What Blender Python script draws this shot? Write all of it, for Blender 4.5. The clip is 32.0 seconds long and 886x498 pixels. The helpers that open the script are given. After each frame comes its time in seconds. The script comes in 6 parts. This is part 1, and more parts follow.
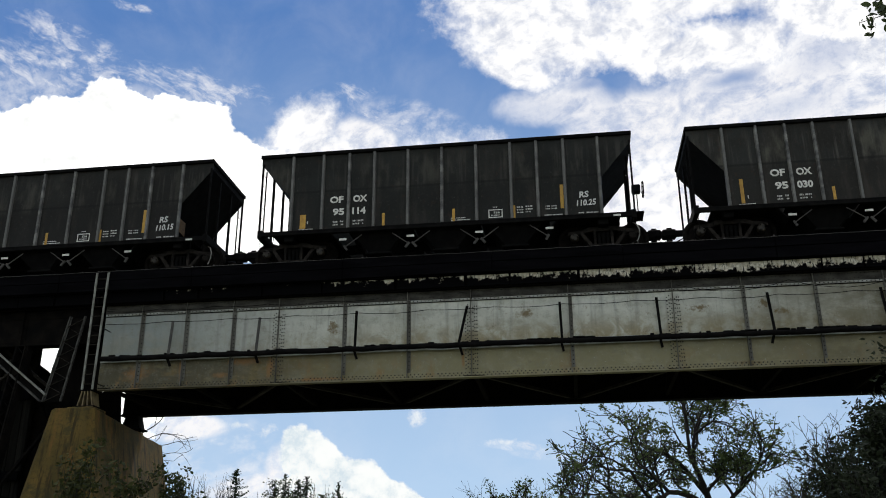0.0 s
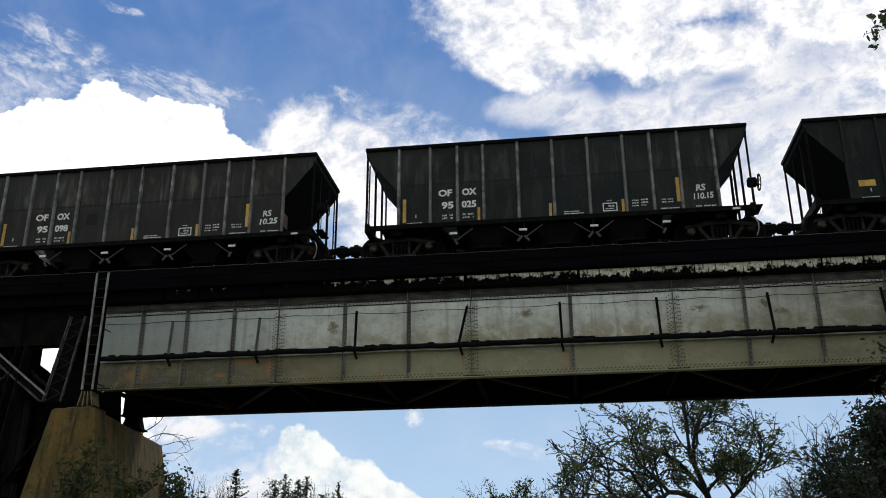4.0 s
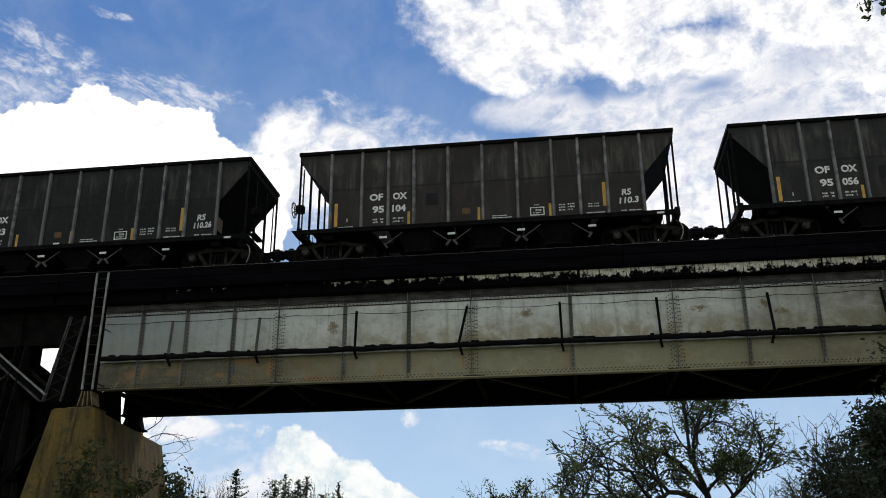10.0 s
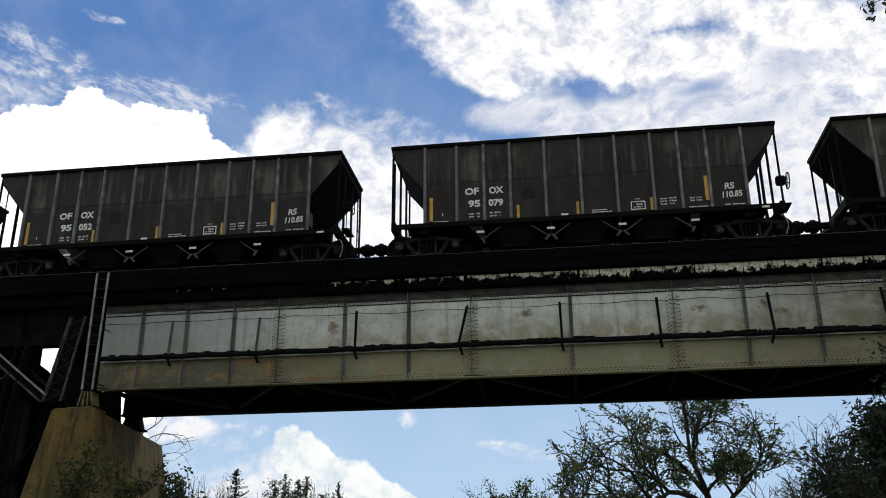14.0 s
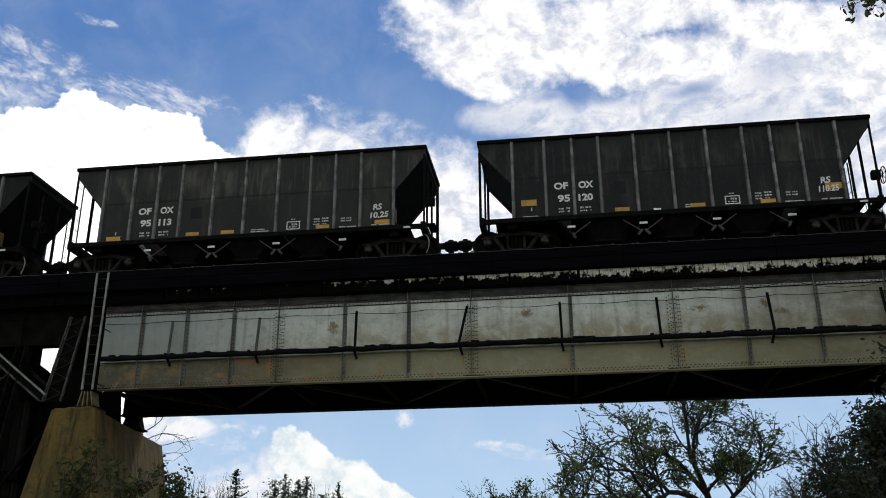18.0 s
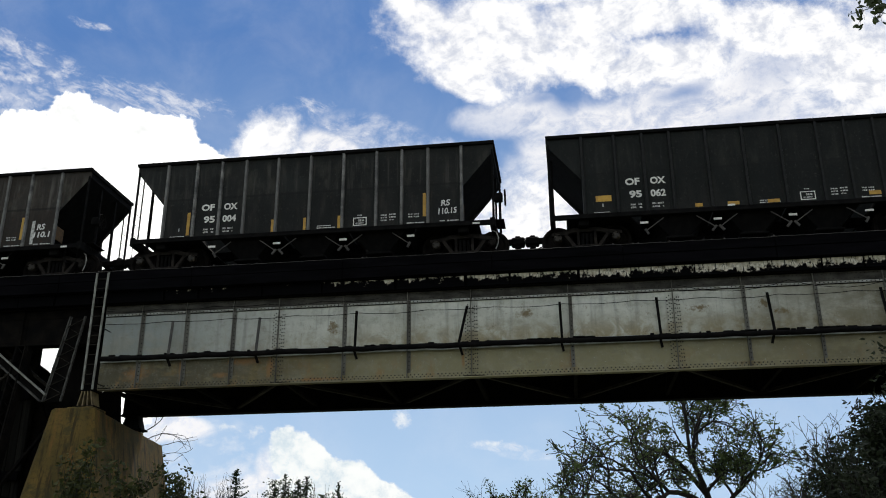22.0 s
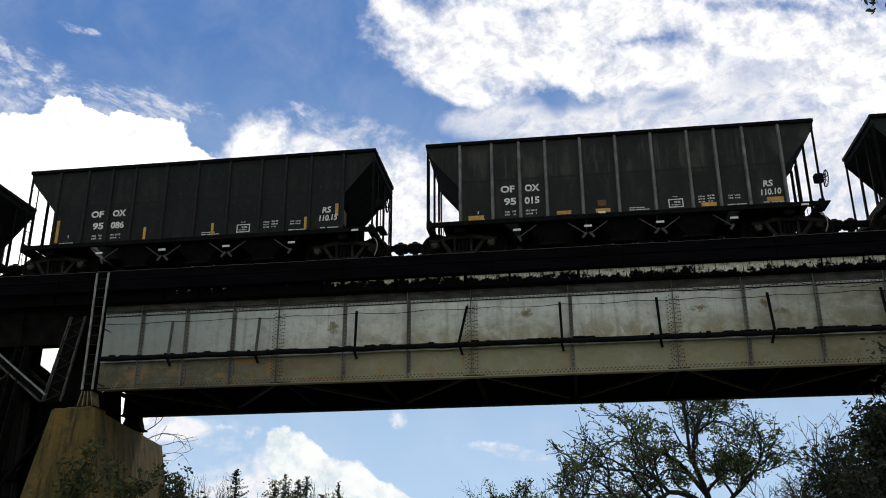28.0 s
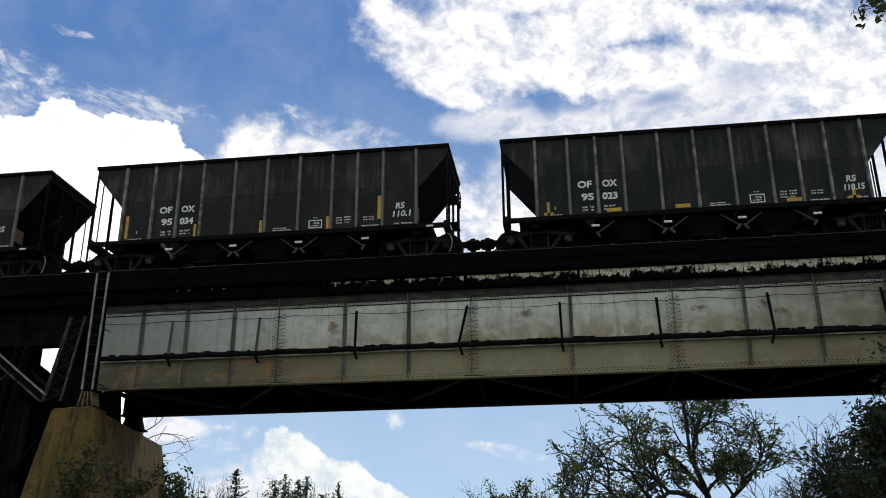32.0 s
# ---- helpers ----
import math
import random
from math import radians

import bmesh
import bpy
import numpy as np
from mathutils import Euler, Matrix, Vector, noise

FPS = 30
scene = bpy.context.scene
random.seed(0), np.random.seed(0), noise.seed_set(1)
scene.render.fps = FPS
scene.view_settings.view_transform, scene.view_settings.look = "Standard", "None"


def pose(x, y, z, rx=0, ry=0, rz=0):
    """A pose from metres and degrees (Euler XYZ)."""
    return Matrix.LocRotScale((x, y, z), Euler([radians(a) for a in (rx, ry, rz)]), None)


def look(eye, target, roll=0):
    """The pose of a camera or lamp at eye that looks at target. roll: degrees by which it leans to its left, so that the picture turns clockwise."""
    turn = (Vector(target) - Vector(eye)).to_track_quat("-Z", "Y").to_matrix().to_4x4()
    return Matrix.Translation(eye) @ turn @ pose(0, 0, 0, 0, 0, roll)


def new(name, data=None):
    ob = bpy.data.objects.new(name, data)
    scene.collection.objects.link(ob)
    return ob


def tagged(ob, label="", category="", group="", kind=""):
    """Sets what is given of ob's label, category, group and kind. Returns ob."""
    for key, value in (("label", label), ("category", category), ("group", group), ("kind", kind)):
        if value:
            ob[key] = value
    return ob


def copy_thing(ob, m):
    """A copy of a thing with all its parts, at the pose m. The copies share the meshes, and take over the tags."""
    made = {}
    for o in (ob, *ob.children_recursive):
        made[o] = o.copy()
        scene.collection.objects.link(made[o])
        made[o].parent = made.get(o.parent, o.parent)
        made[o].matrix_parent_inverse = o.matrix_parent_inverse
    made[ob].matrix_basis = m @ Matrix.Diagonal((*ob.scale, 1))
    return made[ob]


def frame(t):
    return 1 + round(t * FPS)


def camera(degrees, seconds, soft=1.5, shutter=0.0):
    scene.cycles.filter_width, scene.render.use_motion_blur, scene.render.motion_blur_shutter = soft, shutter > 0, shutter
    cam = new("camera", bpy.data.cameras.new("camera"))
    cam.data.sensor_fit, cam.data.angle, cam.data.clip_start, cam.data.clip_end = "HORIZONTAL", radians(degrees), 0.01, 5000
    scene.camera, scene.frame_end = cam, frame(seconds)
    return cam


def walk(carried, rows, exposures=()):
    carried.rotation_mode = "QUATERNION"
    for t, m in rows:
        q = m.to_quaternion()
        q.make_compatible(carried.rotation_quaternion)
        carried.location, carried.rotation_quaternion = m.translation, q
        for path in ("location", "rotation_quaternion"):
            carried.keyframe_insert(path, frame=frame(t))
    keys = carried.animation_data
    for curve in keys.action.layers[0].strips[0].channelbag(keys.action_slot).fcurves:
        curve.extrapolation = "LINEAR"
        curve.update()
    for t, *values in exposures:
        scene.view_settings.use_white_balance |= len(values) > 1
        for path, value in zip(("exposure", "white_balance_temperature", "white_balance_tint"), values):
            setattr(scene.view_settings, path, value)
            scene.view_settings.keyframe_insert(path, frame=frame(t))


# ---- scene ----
import colorsys
import functools

# ---------- camera ----------
EYE = Vector((0.0, 0.0, 1.6))
PAN, TILT, ROLL = radians(-7.8885), radians(20.5621), -0.285
AIM = Vector((math.sin(PAN) * math.cos(TILT), math.cos(PAN) * math.cos(TILT), math.sin(TILT)))
cam = camera(51.651, 32.0, soft=1.0)
walk(cam, [(0.0, look(EYE, EYE + AIM, ROLL)), (32.0, look(EYE, EYE + AIM, ROLL))], exposures=((0.0, -0.10), (32.0, -0.10)))

# ---------- sky light and sun ----------
SUN_EL, SUN_AZ = radians(54), radians(-8)     # azimuth from +y towards +x: behind the train
world = bpy.data.worlds.new("sky")
scene.world = world
world.use_nodes = True
wn = world.node_tree.nodes
wl = world.node_tree.links
sky = wn.new("ShaderNodeTexSky")
sky.sky_type = "NISHITA"
sky.sun_disc = False
sky.sun_elevation, sky.sun_rotation = SUN_EL, SUN_AZ
sky.air_density, sky.dust_density = 1.0, 1.5
# bright broken cloud over the whole sky
wtc = wn.new("ShaderNodeTexCoord")
wno = wn.new("ShaderNodeTexNoise")
wno.inputs["Scale"].default_value, wno.inputs["Detail"].default_value = 2.6, 7.0
wl.new(wtc.outputs["Generated"], wno.inputs["Vector"])
wmr = wn.new("ShaderNodeMapRange")
wmr.interpolation_type = "SMOOTHSTEP"
for i, x in enumerate((0.0, 0.38, 0.60, 0.15, 1.0)):
    wmr.inputs[i].default_value = x
wl.new(wno.outputs[0], wmr.inputs[0])
wmx = wn.new("ShaderNodeMix")
wmx.data_type = "RGBA"
wl.new(wmr.outputs[0], wmx.inputs[0])
wl.new(sky.outputs[0], wmx.inputs[6])
wmx.inputs[7].default_value = (6.3, 6.65, 6.8, 1)
wl.new(wmx.outputs[2], wn["Background"].inputs[0])
wn["Background"].inputs[1].default_value = 0.16
sun = new("sun", bpy.data.lights.new("sun", "SUN"))
sun.data.energy, sun.data.angle, sun.data.color = 3.0, radians(1.0), (1.0, 0.95, 0.87)
SUN_DIR = Vector((math.sin(SUN_AZ) * math.cos(SUN_EL), math.cos(SUN_AZ) * math.cos(SUN_EL), math.sin(SUN_EL)))
sun.matrix_world = look(SUN_DIR * 200, (0, 0, 0))


# ---------- material tools ----------
class Nodes:
    """A short way to write node trees."""

    def __init__(self, name):
        self.mat = bpy.data.materials.new(name)
        self.mat.use_nodes = True
        self.tree = self.mat.node_tree
        self.n, self.l = self.tree.nodes, self.tree.links
        self.bsdf = self.n["Principled BSDF"]
        self.out = self.n["Material Output"]

    def put(self, socket, v):
        if isinstance(v, bpy.types.NodeSocket):
            self.l.new(v, socket)
        elif isinstance(v, (tuple, list)) and len(v) == 3 and socket.type == "RGBA":
            socket.default_value = (*v, 1)
        else:
            socket.default_value = v

    def add(self, kind, outlet=0, **inputs):
        node = self.n.new(kind)
        for k, v in inputs.items():
            self.put(node.inputs[int(k[1:])] if k[0] == "i" and k[1:].isdigit() else node.inputs[k.replace("_", " ")], v)
        return node.outputs[outlet]

    def math(self, op, a, b=0.0, clamp=False):
        node = self.n.new("ShaderNodeMath")
        node.operation, node.use_clamp = op, clamp
        self.put(node.inputs[0], a), self.put(node.inputs[1], b)
        return node.outputs[0]

    def vmath(self, op, a, b=None, outlet=0):
        node = self.n.new("ShaderNodeVectorMath")
        node.operation = op
        self.put(node.inputs[0], a)
        if b is not None:
            self.put(node.inputs[1], b)
        return node.outputs[outlet]

    def coord(self, which="Object"):
        return self.n.new("ShaderNodeTexCoord").outputs[which]

    def scaled(self, vec, s):
        return self.vmath("MULTIPLY", vec, s)

    def noise(self, vec, scale, detail=6.0, rough=0.55, dist=0.0):
        return self.add("ShaderNodeTexNoise", Vector=vec, Scale=scale, Detail=detail, Roughness=rough, Distortion=dist)

    def ramp(self, v, lo, hi, a=0.0, b=1.0, smooth=True):
        node = self.n.new("ShaderNodeMapRange")
        node.interpolation_type = "SMOOTHSTEP" if smooth else "LINEAR"
        for i, x in enumerate((v, lo, hi, a, b)):
            self.put(node.inputs[i], x)
        return node.outputs[0]

    def mix(self, f, a, b, mode="MIX"):
        node = self.n.new("ShaderNodeMix")
        node.data_type, node.blend_type = "RGBA", mode
        self.put(node.inputs[0], f), self.put(node.inputs[6], a), self.put(node.inputs[7], b)
        return node.outputs[2]

    def random(self):
        return self.n.new("ShaderNodeObjectInfo").outputs["Random"]

    def finish(self, color, rough=0.7, metal=0.0, bump=None, strength=0.3, depth=0.01, spec=0.5):
        self.put(self.bsdf.inputs["Base Color"], color)
        self.put(self.bsdf.inputs["Roughness"], rough)
        self.put(self.bsdf.inputs["Metallic"], metal)
        self.put(self.bsdf.inputs["Specular IOR Level"], spec)
        if bump is not None:
            b = self.n.new("ShaderNodeBump")
            b.inputs["Strength"].default_value, b.inputs["Distance"].default_value = strength, depth
            self.l.new(bump, b.inputs["Height"])
            self.l.new(b.outputs[0], self.bsdf.inputs["Normal"])
        return self.mat


def two_tone(name, a, b, scale=3.0, stretch=(1, 1, 1), rough=0.75, metal=0.0, fine=40.0, strength=0.3, depth=0.01, vary=0.0, spec=0.4):
    """A worn surface: two colours in patches, fine grain on top, and bump."""
    m = Nodes(name)
    p = m.scaled(m.coord(), stretch)
    big = m.ramp(m.noise(p, scale), 0.35, 0.68)
    grain = m.noise(p, fine, 4.0, 0.7)
    c = m.mix(big, a, b)
    c = m.mix(m.ramp(grain, 0.3, 0.7, 0.0, 0.35), c, tuple(x * 0.55 for x in a))
    if vary:
        c = m.mix(m.math("MULTIPLY", m.random(), vary), c, tuple(x * 0.4 for x in b))
    return m.finish(c, rough, metal, grain, strength, depth, spec)


# ---------- materials ----------
def car_paint(name, dark, pale, dust, streaks, cool=(0.84, 1.04, 1.0), warm=(1.16, 0.99, 0.92)):
    """Black car paint; dust and streaks say how far it is weathered."""
    m = Nodes(name)
    p, rnd = m.coord(), m.random()
    off = m.vmath("ADD", p, m.add("ShaderNodeCombineXYZ", X=m.math("MULTIPLY", rnd, 37.0), Y=m.math("MULTIPLY", rnd, 11.0), Z=0.0))
    streak = m.noise(m.scaled(off, (6.0, 6.0, 0.35)), 1.0, 5.0, 0.6)
    wide = m.noise(m.scaled(off, (2.6, 2.6, 0.5)), 1.0, 4.0, 0.6)
    patch = m.noise(m.scaled(off, (0.55, 0.55, 0.8)), 1.0, 4.0, 0.6)
    grain = m.noise(off, 30.0, 4.0, 0.7)
    z = m.add("ShaderNodeSeparateXYZ", 2, i0=p)
    band = m.math("MULTIPLY", m.ramp(z, 2.15, 2.60), m.ramp(z, 3.78, 3.2))
    base = m.mix(m.math("ADD", m.math("MULTIPLY", rnd, 0.5), m.math("MULTIPLY", wide, 0.5)), dark, pale)
    tint = m.math("FRACT", m.math("MULTIPLY", rnd, 7.31))
    base = m.mix(1.0, base, m.mix(tint, cool, warm), "MULTIPLY")
    soil = m.mix(m.ramp(wide, 0.4, 0.65), (0.034, 0.038, 0.036), (0.052, 0.047, 0.040))
    c = m.mix(m.math("MULTIPLY", m.math("MULTIPLY", m.ramp(patch, 0.36, 0.68), m.ramp(z, 2.3, 2.5, 0.45, 1.0)), dust), base, soil)
    # dust that has run down the upper sheet, panel by panel
    smear = m.math("MULTIPLY", m.ramp(m.noise(m.scaled(off, (1.5, 1.5, 0.55)), 1.0, 5.0, 0.62), 0.50, 0.70), band)
    c = m.mix(m.math("MULTIPLY", smear, streaks), c, (0.105, 0.100, 0.078))
    c = m.mix(m.math("MULTIPLY", m.math("MULTIPLY", m.ramp(streak, 0.50, 0.72), band), m.math("MULTIPLY", streaks, 0.8)), c, (0.125, 0.115, 0.10))
    c = m.mix(m.math("MULTIPLY", m.math("MULTIPLY", m.ramp(wide, 0.5, 0.7), m.ramp(z, 2.5, 2.0)), dust), c, (0.058, 0.049, 0.042))
    scuff = m.ramp(m.noise(m.scaled(off, (1, 1, 0.7)), 13.0, 7.0, 0.78), 0.56, 0.72, 0.0, 0.8)
    c = m.mix(scuff, c, (0.058, 0.056, 0.050))
    weld = m.math("MULTIPLY", m.ramp(m.math("ABSOLUTE", m.math("SUBTRACT", z, 2.42)), 0.06, 0.015), 0.55)
    c = m.mix(weld, c, (0.006, 0.006, 0.006))
    c = m.mix(m.math("MULTIPLY", m.ramp(z, 1.6, 1.1), m.ramp(streak, 0.4, 0.7, 0.0, 0.6)), c, (0.02, 0.019, 0.017))
    c = m.mix(m.math("MULTIPLY", m.ramp(m.noise(m.scaled(off, (1, 1, 0.6)), 7.0, 5.0), 0.60, 0.72, 0.0, 0.7), dust), c, (0.055, 0.028, 0.016))
    c = m.mix(m.ramp(grain, 0.55, 0.8, 0.0, 0.4), c, (0.004, 0.004, 0.004))
    return m.finish(c, m.ramp(grain, 0.2, 0.8, 0.7, 0.9), 0.0, grain, 0.3, 0.006, 0.22)


RUST_STREAKS = [(2.62, 0.60, 0.10, 0.55), (4.60, 0.74, 0.75, 0.17), (5.40, 0.55, 0.16, 0.55), (6.9, 0.12, 1.2, 0.07), (3.9, 0.35, 0.35, 0.12), (11.2, 0.55, 0.07, 0.4), (14.3, 0.5, 0.06, 0.35), (1.2, 0.5, 0.5, 0.3)]
RUST_SPOTS = [(17.99, 1.8, 0.42, 0.13), (19.78, 1.85, 0.25, 0.2), (20.26, 1.61, 0.35, 0.12), (7.3, 1.68, 0.22, 0.28), (13.05, 1.87, 0.35, 0.2), (5.27, 0.51, 0.5, 0.1), (5.55, 0.99, 0.1, 0.3), (2.26, 0.45, 0.4, 0.1), (19.24, 0.15, 0.6, 0.08)]


def girder_paint():
    """Old aluminium-grey bridge paint: stained, rusting at the lower edge, streaked, darker towards both ends."""
    m = Nodes("aged_grey_bridge_paint")
    p = m.coord()
    patch = m.noise(m.scaled(p, (0.35, 0.35, 0.9)), 1.0, 6.0, 0.6)
    blot = m.noise(p, 1.7, 7.0, 0.65, 0.6)
    grain = m.noise(p, 22.0, 5.0, 0.7)
    streak = m.noise(m.scaled(p, (5.0, 5.0, 0.25)), 1.0, 5.0, 0.62)
    z = m.add("ShaderNodeSeparateXYZ", 2, i0=p)
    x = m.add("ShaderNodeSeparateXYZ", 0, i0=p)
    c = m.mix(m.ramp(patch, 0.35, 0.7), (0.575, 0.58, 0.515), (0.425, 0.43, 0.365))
    # darker and bluer towards the left end
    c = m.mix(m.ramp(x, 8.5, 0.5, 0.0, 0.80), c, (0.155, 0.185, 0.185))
    c = m.mix(m.ramp(blot, 0.46, 0.68, 0.0, 0.5), c, (0.30, 0.295, 0.255))
    c = m.mix(m.ramp(streak, 0.50, 0.72, 0.0, 0.6), c, (0.205, 0.21, 0.195))
    c = m.mix(m.math("MULTIPLY", m.ramp(z, 1.95, 1.05), m.math("MULTIPLY", m.ramp(blot, 0.36, 0.58, 0.3, 0.95), m.ramp(x, 4.0, 11.0, 0.3, 1.0))), c, (0.235, 0.195, 0.10))
    # grime band: the lower plate and just above the ledge are brown with dirt
    wob = m.math("MULTIPLY", m.math("SUBTRACT", blot, 0.5), 0.35)
    low = m.ramp(m.math("ADD", z, m.math("MULTIPLY", wob, 0.3)), 0.88, 0.95, 1.0, 0.0)
    c = m.mix(m.math("MULTIPLY", low, m.ramp(blot, 0.25, 0.7, 0.78, 0.98)), c, m.mix(m.ramp(x, 5.0, 11.0), m.mix(m.ramp(patch, 0.4, 0.65), (0.145, 0.128, 0.058), (0.17, 0.128, 0.042)), (0.245, 0.222, 0.118)))
    stain = m.noise(m.scaled(p, (1.1, 1.1, 2.2)), 1.0, 7.0, 0.7)
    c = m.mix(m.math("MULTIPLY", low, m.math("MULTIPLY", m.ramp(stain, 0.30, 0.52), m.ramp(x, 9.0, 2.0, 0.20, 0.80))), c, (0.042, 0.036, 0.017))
    # darker and browner towards the right end
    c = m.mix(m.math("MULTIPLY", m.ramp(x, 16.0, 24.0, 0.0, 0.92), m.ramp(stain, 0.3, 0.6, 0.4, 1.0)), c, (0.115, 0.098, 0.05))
    # rust blooms, more of them towards the pier end at the foot of the plate
    rust = m.math("MULTIPLY", m.ramp(m.noise(m.scaled(p, (1.0, 1.0, 0.55)), 1.3, 7.0, 0.75), 0.52, 0.66), m.ramp(z, 1.0, 0.1))
    c = m.mix(m.math("MULTIPLY", rust, m.ramp(x, 26.0, 1.0, 0.25, 0.85)), c, (0.225, 0.125, 0.035))
    peel = m.math("MULTIPLY", m.ramp(m.noise(m.scaled(p, (1.0, 1.0, 0.7)), 4.5, 9.0, 0.8), 0.54, 0.64), m.ramp(m.noise(p, 0.7, 3.0), 0.46, 0.60))
    c = m.mix(m.math("MULTIPLY", peel, 0.62), c, (0.165, 0.13, 0.075))
    # rust blooms and scars that stand alone: place and half sizes along and up the plate
    rag = m.math("MULTIPLY", m.math("SUBTRACT", m.noise(p, 7.0, 7.0, 0.75), 0.5), 3.2)
    scar = None
    for sx, sz, wx, wz in RUST_SPOTS:
        off = m.vmath("DIVIDE", m.vmath("SUBTRACT", m.scaled(p, (1.0, 0.0, 1.0)), (sx, 0.0, sz)), (wx, 1.0, wz))
        one = m.math("SUBTRACT", 1.0, m.vmath("LENGTH", off, None, 1))
        scar = one if scar is None else m.math("MAXIMUM", scar, one)
    c = m.mix(m.ramp(m.math("ADD", scar, rag), 0.15, 0.8, 0.0, 0.9), c, (0.135, 0.092, 0.03))
    run = None
    for sx, sz, wx, wz in RUST_STREAKS:
        off = m.vmath("DIVIDE", m.vmath("SUBTRACT", m.scaled(p, (1.0, 0.0, 1.0)), (sx, 0.0, sz)), (wx, 1.0, wz))
        one = m.math("SUBTRACT", 1.0, m.vmath("LENGTH", off, None, 1))
        run = one if run is None else m.math("MAXIMUM", run, one)
    c = m.mix(m.ramp(m.math("ADD", run, m.math("MULTIPLY", rag, 0.55)), 0.05, 0.85, 0.0, 0.85), c, (0.235, 0.115, 0.032))
    smudge = m.noise(m.scaled(p, (1.0, 1.0, 1.3)), 3.2, 8.0, 0.72)
    c = m.mix(m.ramp(smudge, 0.48, 0.66, 0.0, 0.38), c, (0.17, 0.165, 0.125))
    speck = m.noise(p, 9.0, 8.0, 0.8)
    c = m.mix(m.ramp(speck, 0.57, 0.70, 0.0, 0.55), c, (0.15, 0.13, 0.10))
    c = m.mix(m.ramp(speck, 0.42, 0.30, 0.0, 0.35), c, (0.60, 0.62, 0.60))
    c = m.mix(m.ramp(grain, 0.55, 0.8, 0.0, 0.3), c, (0.2, 0.19, 0.16))
    return m.finish(c, 0.6, 0.0, grain, 0.25, 0.006, 0.4)


def peeling_white():
    """Whitewashed timber from which the paint has flaked at the foot."""
    m = Nodes("flaking_white_paint_on_black_timber")
    p = m.coord()
    z = m.add("ShaderNodeSeparateXYZ", 2, i0=p)
    n = m.noise(m.scaled(p, (4.2, 1.0, 4.2)), 1.0, 5.0, 0.68, 0.4)
    n2 = m.random()
    cover = m.math("ADD", m.math("ADD", m.math("MULTIPLY", m.math("SUBTRACT", n, 0.5), 2.5), m.math("MULTIPLY", z, 3.1)), m.math("MULTIPLY", m.math("SUBTRACT", n2, 0.5), 0.4))
    along = m.math("ADD", m.add("ShaderNodeSeparateXYZ", 0, i0=p), m.add("ShaderNodeSeparateXYZ", 0, i0=m.n.new("ShaderNodeObjectInfo").outputs["Location"]))
    cover = m.math("ADD", cover, m.ramp(along, -9.5, -1.5, -0.84, 0.02))
    crack = m.ramp(m.noise(m.scaled(p, (15.0, 1.0, 3.5)), 1.0, 4.0, 0.65, 0.6), 0.56, 0.64)
    k = m.math("MULTIPLY", m.ramp(cover, -0.02, 0.18), m.math("SUBTRACT", 1.0, m.math("MULTIPLY", crack, 0.9)))
    white = m.mix(m.ramp(m.noise(p, 9.0, 6.0, 0.7), 0.35, 0.65), (0.78, 0.74, 0.64), (0.42, 0.37, 0.27))
    c = m.mix(k, (0.0025, 0.0025, 0.003), white)
    return m.finish(c, 0.95, 0.0, k, 0.5, 0.008, 0.03)


def concrete():
    m = Nodes("stained_concrete")
    p = m.coord()
    big = m.noise(m.scaled(p, (0.8, 0.8, 0.35)), 1.0, 6.0, 0.62)
    streak = m.noise(m.scaled(p, (4.2, 4.2, 0.24)), 1.0, 7.0, 0.68)
    grain = m.noise(p, 12.0, 8.0, 0.78)
    c = m.mix(m.ramp(big, 0.35, 0.7), (0.15, 0.096, 0.024), (0.066, 0.050, 0.015))
    c = m.mix(m.ramp(streak, 0.49, 0.62, 0.0, 0.85), c, (0.020, 0.016, 0.008))
    c = m.mix(m.ramp(m.noise(m.scaled(p, (1.6, 1.6, 3.0)), 1.0, 8.0, 0.75), 0.48, 0.60, 0.0, 0.7), c, (0.045, 0.042, 0.018))
    c = m.mix(m.ramp(m.noise(m.scaled(p, (3.0, 3.0, 0.5)), 1.0, 6.0, 0.6), 0.55, 0.66, 0.0, 0.7), c, (0.17, 0.085, 0.025))
    c = m.mix(m.ramp(grain, 0.48, 0.7, 0.0, 0.7), c, (0.03, 0.024, 0.013))
    return m.finish(c, 0.9, 0.0, grain, 0.5, 0.012, 0.2)


def leaf(name, a, b, shine=0.35):
    m = Nodes(name)
    isl = m.n.new("ShaderNodeNewGeometry").outputs["Random Per Island"]
    c = m.mix(isl, a, b)
    m.finish(c, 0.55, 0.0, None, spec=0.3)
    tr = m.n.new("ShaderNodeBsdfTranslucent")
    m.l.new(m.mix(isl, tuple(min(1, x * 1.7) for x in a), tuple(min(1, x * 1.7) for x in b)), tr.inputs[0])
    mx = m.n.new("ShaderNodeMixShader")
    mx.inputs[0].default_value = shine
    m.l.new(m.bsdf.outputs[0], mx.inputs[1]), m.l.new(tr.outputs[0], mx.inputs[2])
    m.l.new(mx.outputs[0], m.out.inputs[0])
    return m.mat


